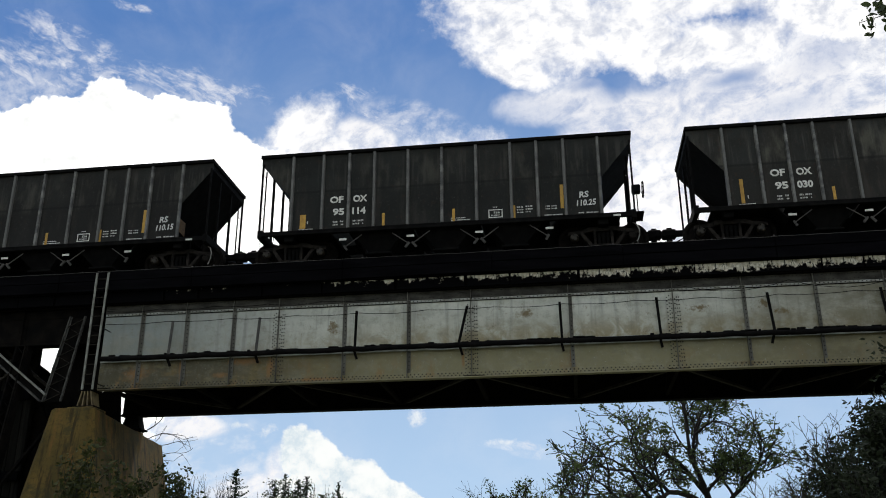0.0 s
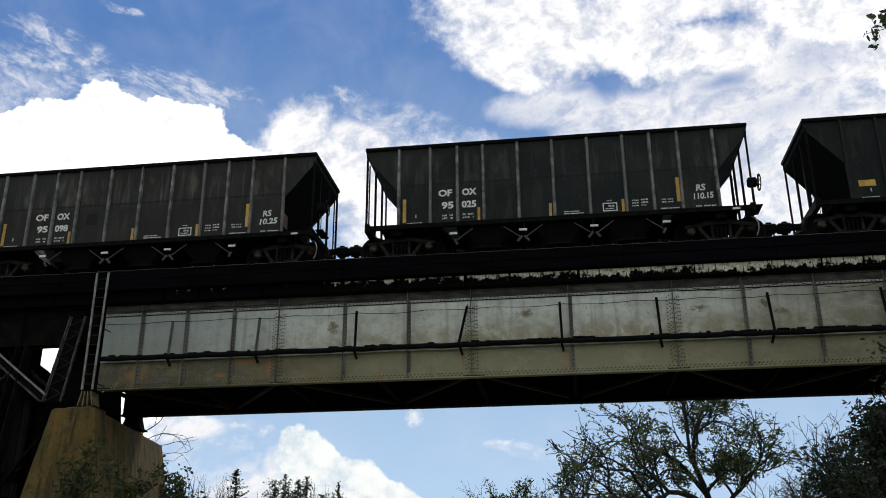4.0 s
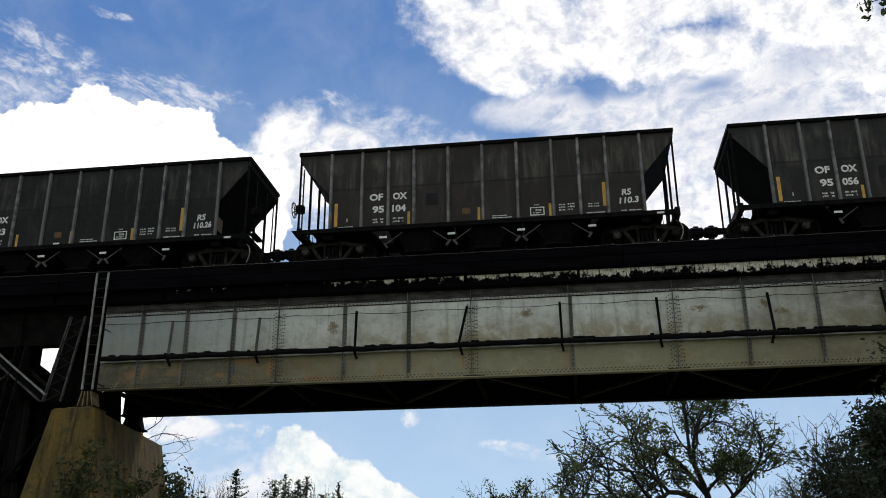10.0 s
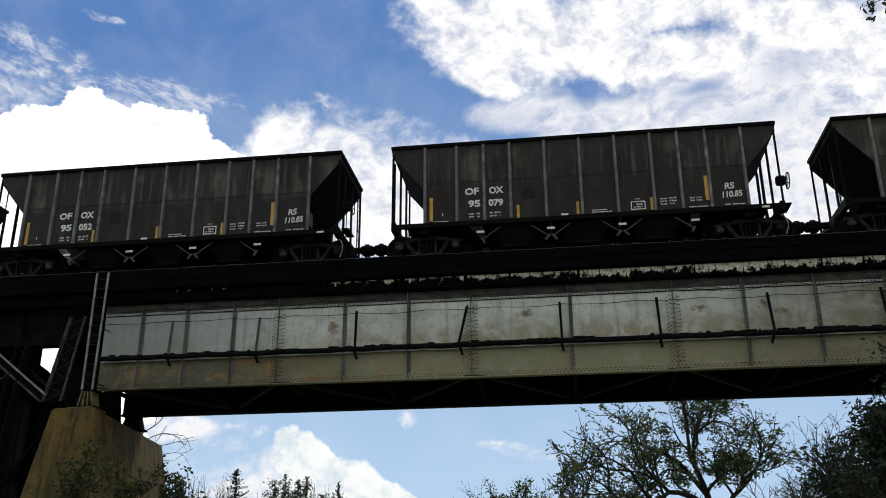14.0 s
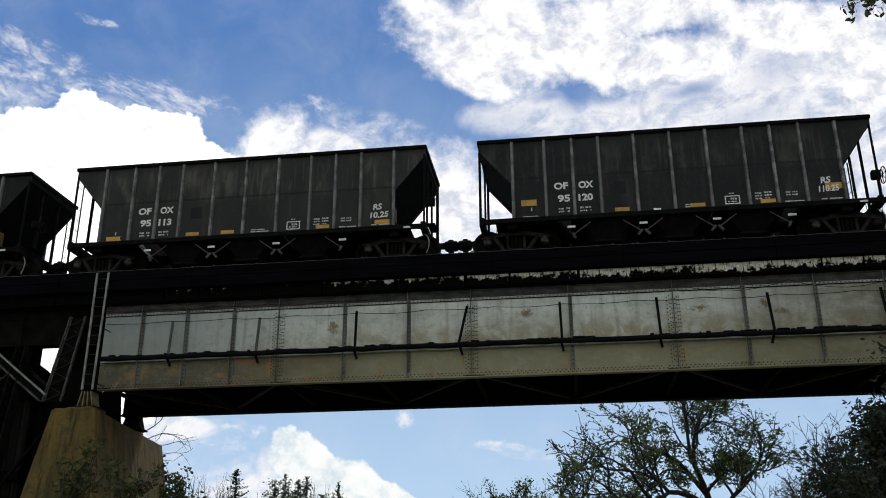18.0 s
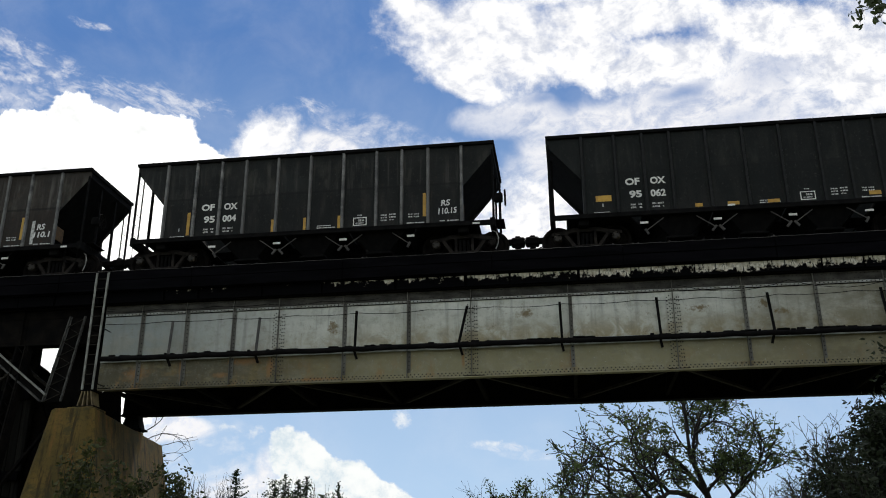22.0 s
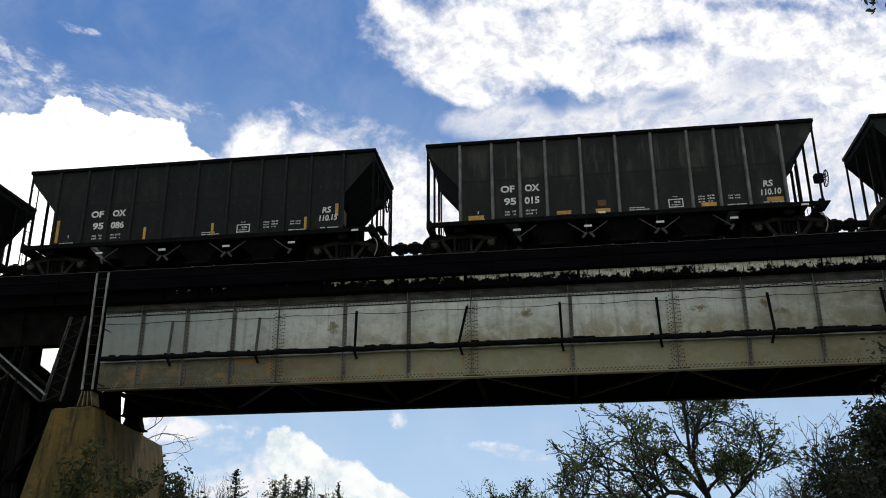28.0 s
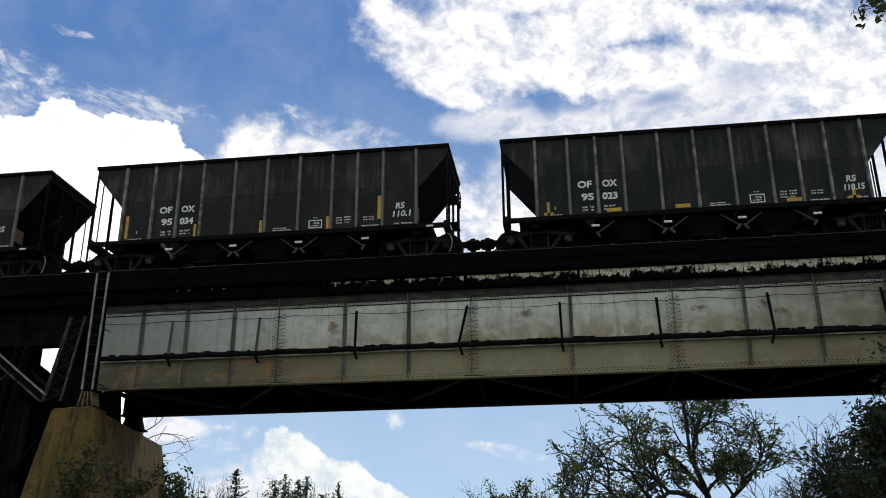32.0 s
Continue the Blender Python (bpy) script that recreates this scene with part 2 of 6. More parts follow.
CAR = car_paint("weathered_black_paint", (0.0055, 0.0065, 0.0063), (0.0145, 0.0146, 0.0139), 0.30, 0.34)
CARBLACK = car_paint("fresh_black_paint", (0.004, 0.0052, 0.005), (0.009, 0.0098, 0.0092), 0.10, 0.10)
CARRUST = car_paint("dusty_rusted_black_paint", (0.0125, 0.0120, 0.0110), (0.0270, 0.0252, 0.0228), 0.46, 0.70, (0.95, 1.02, 0.97), (1.24, 0.99, 0.86))
# pale patches along the ribs carry their bright highlights in the colour
RIB = two_tone("scuffed_highlit_rib_steel", (0.045, 0.044, 0.043), (0.25, 0.245, 0.225), 2.4, (1, 1, 1.3), 0.6, vary=0.85)
RIBBLACK = two_tone("fresh_black_rib_paint", (0.006, 0.007, 0.007), (0.014, 0.014, 0.013), 2.0, (1, 1, 3.0), 0.75, spec=0.25)
CARDARK = two_tone("shaded_sooty_black_steel", (0.0032, 0.0032, 0.0033), (0.008, 0.0074, 0.007), 4.0, rough=0.92, spec=0.08)
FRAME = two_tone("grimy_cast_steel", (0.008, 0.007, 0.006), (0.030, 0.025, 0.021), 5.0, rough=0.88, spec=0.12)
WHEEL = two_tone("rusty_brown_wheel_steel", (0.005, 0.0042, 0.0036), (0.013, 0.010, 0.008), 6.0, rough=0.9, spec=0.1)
BRACKET = two_tone("dusty_grey_steel", (0.035, 0.033, 0.030), (0.075, 0.068, 0.06), 5.0, rough=0.7)
WHITE = two_tone("dirty_white_paint", (0.78, 0.77, 0.72), (0.55, 0.53, 0.48), 9.0, rough=0.7, fine=25.0)
STENCIL = two_tone("worn_white_stencil_paint", (0.66, 0.65, 0.61), (0.24, 0.235, 0.22), 12.0, rough=0.85, fine=30.0)
CHALK = two_tone("white_chalk_marks", (0.75, 0.74, 0.71), (0.5, 0.49, 0.47), 14.0, rough=0.95, fine=35.0)
YELLOW = two_tone("faded_yellow_tape", (0.62, 0.36, 0.045), (0.42, 0.22, 0.03), 7.0, rough=0.5, vary=0.35)
CAPYEL = two_tone("ochre_bearing_cap", (0.0372, 0.0288, 0.0162), (0.0108, 0.0084, 0.0060), 8.0, rough=0.6)
PLACARD = two_tone("weathered_brown_placard", (0.13, 0.072, 0.024), (0.06, 0.034, 0.014), 14.0, rough=0.8)
PANEL = two_tone("matt_black_panel_paint", (0.003, 0.003, 0.003), (0.006, 0.006, 0.006), 5.0, rough=0.85)
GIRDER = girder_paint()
# rusty steel, near black because the bridge's own shade is in the colour
STEEL = two_tone("shaded_rusty_bridge_steel", (0.0036, 0.0035, 0.0034), (0.0105, 0.0088, 0.0072), 2.5, rough=0.92, spec=0.04)
STEELDIM = two_tone("rusty_brown_bridge_steel", (0.035, 0.03, 0.024), (0.012, 0.01, 0.008), 4.0, rough=0.85, spec=0.15)
STEELGREY = two_tone("dull_grey_bridge_steel", (0.16, 0.15, 0.13), (0.07, 0.06, 0.05), 3.0, rough=0.75)
# paler than the webs, so the braces' lit edges are in the colour
BRACE = two_tone("flaking_lit_edge_brace_paint", (0.075, 0.073, 0.065), (0.010, 0.009, 0.008), 5.0, (1, 1, 0.6), 0.8)
SHOE = two_tone("rust_stained_bearing_steel", (0.21, 0.16, 0.08), (0.07, 0.05, 0.028), 6.0, rough=0.85)
HOSE = two_tone("chalky_grey_rubber", (0.34, 0.33, 0.31), (0.16, 0.155, 0.14), 6.0, rough=0.8)
LEDGE = two_tone("pale_grey_ledge_paint", (0.44, 0.45, 0.42), (0.20, 0.19, 0.15), 2.2, (1, 1, 4), 0.7)
LADDER = two_tone("galvanised_ladder_steel", (0.25, 0.255, 0.225), (0.11, 0.105, 0.085), 4.0, rough=0.6)
PIPE = two_tone("tarred_black_pipe", (0.0035, 0.0035, 0.0035), (0.008, 0.007, 0.0065), 3.0, rough=0.92, spec=0.08)
RIVET = two_tone("dark_rivet_steel", (0.016, 0.015, 0.013), (0.05, 0.045, 0.038), 8.0, rough=0.8, spec=0.2)
# top flange angle and stiffeners, both darker than the web paint
TOPANGLE = two_tone("dark_patchy_flange_paint", (0.075, 0.071, 0.06), (0.020, 0.019, 0.016), 1.4, (1.5, 3, 3), 0.8, spec=0.2)
STIFFENER = two_tone("dark_grey_stiffener_paint", (0.165, 0.16, 0.14), (0.07, 0.066, 0.054), 1.2, (3, 3, 0.5), 0.75, spec=0.25)
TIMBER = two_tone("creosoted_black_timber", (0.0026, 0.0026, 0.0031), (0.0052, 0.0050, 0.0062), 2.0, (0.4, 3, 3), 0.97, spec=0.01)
# pale upright streaks put the timbers' lit edges into the colour
OLDTIMBER = two_tone("streaked_dark_timber", (0.004, 0.004, 0.004), (0.022, 0.021, 0.018), 2.0, (4, 4, 0.25), 0.95, spec=0.03, vary=0.7)
PEEL = peeling_white()
RAIL = two_tone("worn_rail_steel", (0.10, 0.07, 0.05), (0.16, 0.12, 0.09), 4.0, rough=0.5, metal=0.6)
BALLAST = two_tone("grey_crushed_stone", (0.11, 0.10, 0.092), (0.05, 0.047, 0.043), 9.0, rough=0.95, strength=0.8, depth=0.05)
CONCRETE = concrete()
EARTH = two_tone("gravelly_earth_with_grass", (0.13, 0.13, 0.085), (0.06, 0.075, 0.035), 0.25, rough=0.95, fine=6.0, strength=0.8, depth=0.1)
BARK = two_tone("grey_brown_bark", (0.026, 0.022, 0.018), (0.011, 0.009, 0.007), 3.0, (1, 1, 0.3), 0.9, strength=0.6)
TWIG = two_tone("grey_dead_wood", (0.07, 0.06, 0.05), (0.035, 0.03, 0.025), 5.0, rough=0.9)
LEAF = leaf("olive_green_leaves", (0.035, 0.058, 0.016), (0.075, 0.098, 0.028), 0.3)
LEAFDARK = leaf("dark_green_leaves", (0.022, 0.034, 0.012), (0.045, 0.062, 0.02), 0.2)
# darker copy of the leaf green, with the crowns' deep shade in the colour
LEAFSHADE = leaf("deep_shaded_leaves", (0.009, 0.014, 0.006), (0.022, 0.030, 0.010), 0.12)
LEAFSAP = leaf("small_olive_leaves", (0.018, 0.025, 0.006), (0.060, 0.066, 0.016), 0.25)
CONIFER = leaf("conifer_needles", (0.018, 0.030, 0.014), (0.03, 0.045, 0.02), 0.15)


# ---------- mesh tools ----------
def part(name, bm, material, parent=None, label="", smooth=False):
    """Links a bmesh as one mesh object, under a thing or a part."""
    me = bpy.data.meshes.new(name)
    bm.to_mesh(me)
    bm.free()
    return mesh_part(name, me, material, parent, label, smooth)


def mesh_part(name, me, material, parent=None, label="", smooth=False):
    if material and not me.materials:
        me.materials.append(material)
    if smooth:
        me.shade_smooth()
    ob = new(name, me)
    if parent is not None:
        ob.parent = parent
    if label:
        ob["label"] = label
    return ob


def empty(name, m=None):
    ob = new(name)
    ob.empty_display_size = 0.3
    if m is not None:
        ob.matrix_basis = m
    return ob


def box(bm, x0, x1, y0, y1, z0, z1, m=None):
    co = [(x, y, z) for x in (x0, x1) for y in (y0, y1) for z in (z0, z1)]
    v = [bm.verts.new(m @ Vector(c) if m else c) for c in co]
    for f in ((0, 1, 3, 2), (4, 6, 7, 5), (0, 4, 5, 1), (2, 3, 7, 6), (0, 2, 6, 4), (1, 5, 7, 3)):
        bm.faces.new([v[i] for i in f])
    return v


def slab(bm, x0, x1, y0, y1, z0, z1, r=0.01, m=None):
    """A box with bevelled edges."""
    b = bmesh.new()
    box(b, x0, x1, y0, y1, z0, z1)
    bmesh.ops.bevel(b, geom=b.edges[:], offset=r, segments=1, affect="EDGES")
    join(bm, b, m)


def join(bm, b, m=None):
    b.verts.index_update()
    vs = [bm.verts.new(m @ v.co if m else v.co) for v in b.verts]
    for f in b.faces:
        try:
            bm.faces.new([vs[v.index] for v in f.verts])
        except ValueError:
            pass
    b.free()


def bar(bm, a, b, w, h=None, up=(0, 0, 1)):
    """A square bar from a to b, w across and h along the up side."""
    a, b = Vector(a), Vector(b)
    d = (b - a).normalized()
    s = d.cross(Vector(up))
    s = s.normalized() if s.length > 1e-4 else d.orthogonal().normalized()
    t = s.cross(d)
    h = w if h is None else h
    ring = lambda p: [bm.verts.new(p + s * (i * w / 2) + t * (j * h / 2)) for i, j in ((-1, -1), (1, -1), (1, 1), (-1, 1))]
    p, q = ring(a), ring(b)
    for i in range(4):
        bm.faces.new((p[i], p[(i + 1) % 4], q[(i + 1) % 4], q[i]))
    bm.faces.new(p[::-1]), bm.faces.new(q)


def rod(bm, a, b, r, n=8, r2=None):
    a, b = Vector(a), Vector(b)
    d = (b - a).normalized()
    s = d.orthogonal().normalized()
    t = d.cross(s)
    r2 = r if r2 is None else r2
    p = [bm.verts.new(a + (s * math.cos(k) + t * math.sin(k)) * r) for k in [2 * math.pi * i / n for i in range(n)]]
    q = [bm.verts.new(b + (s * math.cos(k) + t * math.sin(k)) * r2) for k in [2 * math.pi * i / n for i in range(n)]]
    for i in range(n):
        bm.faces.new((p[i], p[(i + 1) % n], q[(i + 1) % n], q[i]))
    bm.faces.new(p[::-1]), bm.faces.new(q)


def prism(bm, poly, y0, y1):
    """A polygon of (x, z), pushed from y0 to y1."""
    p = [bm.verts.new((x, y0, z)) for x, z in poly]
    q = [bm.verts.new((x, y1, z)) for x, z in poly]
    n = len(poly)
    bm.faces.new(p), bm.faces.new(q[::-1])
    for i in range(n):
        bm.faces.new((p[(i + 1) % n], p[i], q[i], q[(i + 1) % n]))


def lathe(bm, profile, n=20, m=None):
    """A profile of (radius, y), turned about the y axis."""
    rings = []
    for r, y in profile:
        c = [Vector((r * math.cos(2 * math.pi * i / n), y, r * math.sin(2 * math.pi * i / n))) for i in range(n)]
        rings.append([bm.verts.new(m @ v if m else v) for v in c])
    for a, b in zip(rings, rings[1:]):
        for i in range(n):
            bm.faces.new((a[i], a[(i + 1) % n], b[(i + 1) % n], b[i]))
    bm.faces.new(rings[0][::-1]), bm.faces.new(rings[-1])


def soft(bm, r=0.008):
    bmesh.ops.recalc_face_normals(bm, faces=bm.faces[:])
    bmesh.ops.bevel(bm, geom=bm.edges[:], offset=r, segments=1, affect="EDGES", clamp_overlap=True)
    return bm


@functools.lru_cache(maxsize=None)
def lettering(text, size, shear=0.0, weight=0.0):
    """The mesh of a short word, flat in x and z, facing -y, its left foot at the origin."""
    cu = bpy.data.curves.new("lettering", "FONT")
    cu.body, cu.size, cu.shear, cu.offset, cu.resolution_u = text, size, shear, weight, 3
    cu.extrude = 0.003
    tmp = bpy.data.objects.new("lettering", cu)
    me = bpy.data.meshes.new_from_object(tmp)
    bpy.data.objects.remove(tmp)
    me.transform(Matrix.Rotation(radians(90), 4, "X"))
    return me


# ---------- sky backdrop: a cloud sheet that drifts ----------
def sky_backdrop():
    height = 450.0
    right = (AIM.cross(Vector((0, 0, 1)))).normalized()
    up = right.cross(AIM)
    rr = radians(ROLL)
    right, up = right * math.cos(rr) + up * math.sin(rr), up * math.cos(rr) - right * math.sin(rr)
    bm = bmesh.new()
    grid = []
    for j in range(41):
        el = radians(1.5 + 50.5 * j / 40)
        d = min(height / math.sin(el), 4300.0)
        grid.append([bm.verts.new((math.sin(a) * math.cos(el) * d, math.cos(a) * math.cos(el) * d, math.sin(el) * d))
                     for a in [radians(-80 + 150 * i / 60) for i in range(61)]])
    for j in range(40):
        for i in range(60):
            bm.faces.new((grid[j][i], grid[j + 1][i], grid[j + 1][i + 1], grid[j][i + 1]))
    m = Nodes("blue_sky_with_bright_clouds")
    p = m.coord()
    deep = m.vmath("DOT_PRODUCT", p, tuple(AIM), 1)
    u = m.math("MULTIPLY", m.math("DIVIDE", m.vmath("DOT_PRODUCT", p, tuple(right), 1), deep), 1.62)
    v = m.math("MULTIPLY", m.math("DIVIDE", m.vmath("DOT_PRODUCT", p, tuple(up), 1), deep), 1.62)
    uv = m.add("ShaderNodeCombineXYZ", X=u, Y=v, Z=0.0)
    n_big = m.n.new("ShaderNodeTexNoise")
    m.put(n_big.inputs["Vector"], uv)
    n_big.inputs["Scale"].default_value, n_big.inputs["Detail"].default_value = 5.0, 3.0
    warp = m.vmath("MULTIPLY", m.vmath("SUBTRACT", n_big.outputs["Color"], (0.5, 0.5, 0.5)), (0.09, 0.07, 0.0))
    w = m.vmath("ADD", uv, warp)

    def blobs(rows):
        best = None
        for cx, cy, rx, ry, turn in rows:
            mp = m.n.new("ShaderNodeMapping")
            mp.vector_type = "TEXTURE"
            m.put(mp.inputs[0], w)
            mp.inputs[1].default_value = (cx, cy, 0)
            mp.inputs[2].default_value = (0, 0, radians(turn))
            mp.inputs[3].default_value = (rx, ry, 1)
            f = m.math("SUBTRACT", 1.0, m.vmath("LENGTH", mp.outputs[0], None, 1))
            if best is None:
                best = f
            else:
                node = m.n.new("ShaderNodeMath")
                node.operation = "SMOOTH_MAX"
                m.put(node.inputs[0], best), m.put(node.inputs[1], f)
                node.inputs[2].default_value = 0.15
                best = node.outputs[0]
        return best

    puff = m.noise(uv, 16.0, 8.0, 0.6, 0.2)
    fine = m.noise(uv, 60.0, 8.0, 0.72)
    turned = m.add("ShaderNodeVectorRotate", Vector=w, Angle=radians(-20))
    streak = m.noise(m.vmath("MULTIPLY", turned, (8.0, 16.0, 1.0)), 1.0, 9.0, 0.62, 0.35)
    mottle = m.noise(m.vmath("MULTIPLY", turned, (30.0, 44.0, 1.0)), 1.0, 7.0, 0.66, 0.2)
    broad = m.noise(uv, 6.5, 5.0, 0.6, 0.4)
    lump = m.math("ADD", m.math("MULTIPLY", m.math("SUBTRACT", puff, 0.5), 0.75), m.math("MULTIPLY", m.math("SUBTRACT", fine, 0.5), 0.30))
    gaps = m.ramp(m.math("ADD", blobs(GAPS), m.math("ADD", m.math("MULTIPLY", m.math("SUBTRACT", streak, 0.5), 1.5), m.math("MULTIPLY", m.math("SUBTRACT", mottle, 0.5), 1.5))), -0.15, 1.0)
    thin = m.ramp(m.math("ADD", blobs(THIN), m.math("ADD", m.math("MULTIPLY", m.math("SUBTRACT", streak, 0.5), 1.6), m.math("MULTIPLY", m.math("SUBTRACT", mottle, 0.5), 2.4))), -0.05, 1.2, 0.0, 0.45)
    gaps = m.math("MAXIMUM", gaps, thin)
    # heaped clouds with firm edges, and softer-edged bright ones
    bulge = m.math("ADD", m.math("MULTIPLY", m.math("SUBTRACT", m.noise(uv, 17.0, 3.0, 0.5, 0.3), 0.5), 0.72), m.math("MULTIPLY", m.math("SUBTRACT", m.noise(uv, 46.0, 3.5, 0.55), 0.5), 0.26))
    firm = m.ramp(m.math("ADD", blobs(HEAPED), bulge), 0.02, 0.10)
    low = m.ramp(m.math("ADD", blobs(LOW_HEAPED), m.math("ADD", m.math("MULTIPLY", bulge, 1.0), m.math("MULTIPLY", lump, 0.8))), 0.02, 0.20)
    bright = m.ramp(m.math("ADD", m.math("SUBTRACT", blobs(BRIGHT), m.math("MULTIPLY", gaps, 0.50)), m.math("MULTIPLY", lump, 1.5)), -0.2, 0.5)
    puffs = m.ramp(m.math("ADD", blobs(PUFFS), m.math("MULTIPLY", m.math("SUBTRACT", m.noise(uv, 34.0, 8.0, 0.70), 0.5), 3.0)), 0.1, 1.1, 0.0, 0.75)
    low = m.math("MAXIMUM", low, puffs)
    dense = m.math("MAXIMUM", m.math("MAXIMUM", firm, low), bright)
    # thin streaky veils: the heavy ones nearly close, the light ones mostly gaps
    heavy = m.ramp(m.math("ADD", blobs(HEAVY), m.math("MULTIPLY", m.math("SUBTRACT", broad, 0.5), 0.9)), 0.0, 0.45)
    texture = m.math("ADD", m.math("MULTIPLY", streak, 0.62), m.math("MULTIPLY", mottle, 0.38))
    heavy = m.math("MULTIPLY", heavy, m.ramp(texture, 0.36, 0.60, 0.52, 0.98))
    heavy = m.math("MULTIPLY", heavy, m.math("SUBTRACT", 1.0, m.math("MULTIPLY", gaps, 0.70)))
    light = m.ramp(m.math("ADD", blobs(LIGHT_VEILS), m.math("MULTIPLY", m.math("SUBTRACT", broad, 0.5), 0.7)), 0.0, 0.5)
    light = m.math("MULTIPLY", light, m.ramp(m.math("ADD", m.math("MULTIPLY", streak, 0.35), m.math("ADD", m.math("MULTIPLY", puff, 0.4), m.math("MULTIPLY", mottle, 0.25))), 0.41, 0.62, 0.0, 0.56))
    # feathery filaments that fall away to the right
    fallen = m.add("ShaderNodeVectorRotate", Vector=w, Angle=radians(24))
    thread = m.noise(m.vmath("MULTIPLY", fallen, (13.0, 46.0, 1.0)), 1.0, 9.0, 0.66, 0.5)
    flock = m.noise(m.vmath("MULTIPLY", fallen, (34.0, 60.0, 1.0)), 1.0, 8.0, 0.66, 0.3)
    threads = m.math("ADD", m.math("MULTIPLY", m.math("SUBTRACT", thread, 0.5), 2.6), m.math("MULTIPLY", m.math("SUBTRACT", flock, 0.5), 2.2))
    wisps = m.math("MULTIPLY", m.ramp(m.math("ADD", blobs(WISPS), m.math("MULTIPLY", m.math("SUBTRACT", flock, 0.5), 0.8)), -0.12, 0.62), m.ramp(threads, -0.45, 0.75, 0.04, 0.74))
    light = m.math("MAXIMUM", light, wisps)
    haze = m.ramp(broad, 0.35, 0.75, 0.0, 0.10)
    cover = m.math("MAXIMUM", m.math("MAXIMUM", dense, m.math("MAXIMUM", heavy, light)), haze)
    blue = m.mix(m.ramp(v, -0.42, 0.40, 0.0, 1.0, False), (0.49, 0.685, 0.93), (0.108, 0.24, 0.555))
    white = m.mix(m.ramp(m.math("ADD", m.math("MULTIPLY", texture, 0.6), m.math("MULTIPLY", fine, 0.4)), 0.34, 0.58), (0.77, 0.80, 0.90), (1.05, 1.04, 1.05))
    grey = m.mix(m.ramp(m.math("ADD", m.math("MULTIPLY", puff, 0.5), m.math("MULTIPLY", mottle, 0.5)), 0.36, 0.58), (0.72, 0.755, 0.85), (1.18, 1.17, 1.16))
    white = m.mix(bright, white, grey)
    white = m.mix(firm, white, m.mix(m.ramp(puff, 0.3, 0.6), (1.0, 1.01, 1.0), (1.5, 1.5, 1.46)))
    white = m.mix(low, white, m.mix(m.ramp(m.math("ADD", m.math("MULTIPLY", puff, 0.6), m.math("MULTIPLY", fine, 0.4)), 0.36, 0.58), (0.72, 0.83, 0.90), (1.06, 1.08, 1.06)))
    c = m.mix(cover, blue, white)
    em = m.n.new("ShaderNodeEmission")
    m.l.new(c, em.inputs[0])
    edge = m.n.new("ShaderNodeBsdfTransparent")
    fade = m.math("MULTIPLY", m.ramp(m.math("ABSOLUTE", u), 2.2, 1.2), m.ramp(v, 1.0, 0.6))
    mx = m.n.new("ShaderNodeMixShader")
    m.l.new(fade, mx.inputs[0]), m.l.new(edge.outputs[0], mx.inputs[1]), m.l.new(em.outputs[0], mx.inputs[2])
    m.l.new(mx.outputs[0], m.out.inputs[0])
    m.mat.cycles.emission_sampling = "NONE"
    ob = part("backdrop", bm, m.mat, smooth=True)
    ob.location = EYE
    return tagged(ob, "blue sky with drifting white heaped and streaky clouds", "sky", kind="structure")


# cloud plans: centre, half sizes and turn
HEAPED = [(-0.585, 0.185, 0.085, 0.125, 0), (-0.66, 0.175, 0.11, 0.115, 0), (-0.75, 0.15, 0.14, 0.105, 0), (-0.46, 0.165, 0.115, 0.105, -8),
          (-0.60, 0.08, 0.30, 0.15, 0), (-0.63, -0.235, 0.17, 0.11, 0), (-0.36, 0.09, 0.13, 0.12, -20), (-0.42, 0.185, 0.05, 0.06, 0), (-0.372, 0.155, 0.05, 0.06, -20)]
LOW_HEAPED = [(-0.248, -0.338, 0.046, 0.036, -25), (-0.228, -0.380, 0.075, 0.045, -35), (-0.152, -0.411, 0.085, 0.042, -34), (-0.092, -0.441, 0.085, 0.035, -30),
              (-0.19, -0.450, 0.13, 0.05, 0)]
PUFFS = [(-0.058, -0.295, 0.03, 0.024, 0), (-0.312, -0.328, 0.026, 0.016, 20), (-0.365, -0.318, 0.04, 0.014, -10), (0.098, -0.342, 0.030, 0.009, 8)]
BRIGHT = [(0.19, 0.40, 0.20, 0.11, -8), (0.06, 0.44, 0.09, 0.05, -35), (0.11, 0.37, 0.10, 0.045, -25), (0.12, 0.32, 0.08, 0.03, -22), (0.43, 0.45, 0.22, 0.05, 0), (0.50, 0.53, 0.50, 0.075, 0), (0.35, 0.38, 0.11, 0.085, 0), (0.88, 0.36, 0.22, 0.13, 0),
          (0.48, 0.355, 0.18, 0.06, 6), (0.72, 0.41, 0.22, 0.07, 0), (-0.245, 0.195, 0.065, 0.075, -35), (-0.18, 0.14, 0.12, 0.065, -15), (-0.30, 0.12, 0.12, 0.08, 0), (-0.01, 0.085, 0.19, 0.12, 4), (0.34, 0.06, 0.30, 0.12, 6)]
HEAVY = [(0.20, 0.255, 0.13, 0.055, 4), (0.42, 0.21, 0.30, 0.11, 12), (0.64, 0.28, 0.36, 0.17, 14), (0.33, 0.10, 0.22, 0.13, 10), (0.74, 0.12, 0.30, 0.16, 8),
         (-0.14, 0.19, 0.09, 0.05, -24), (-0.270, -0.385, 0.075, 0.05, 40), (-0.33, -0.435, 0.13, 0.04, 8), (-0.47, -0.312, 0.10, 0.030, -6)]
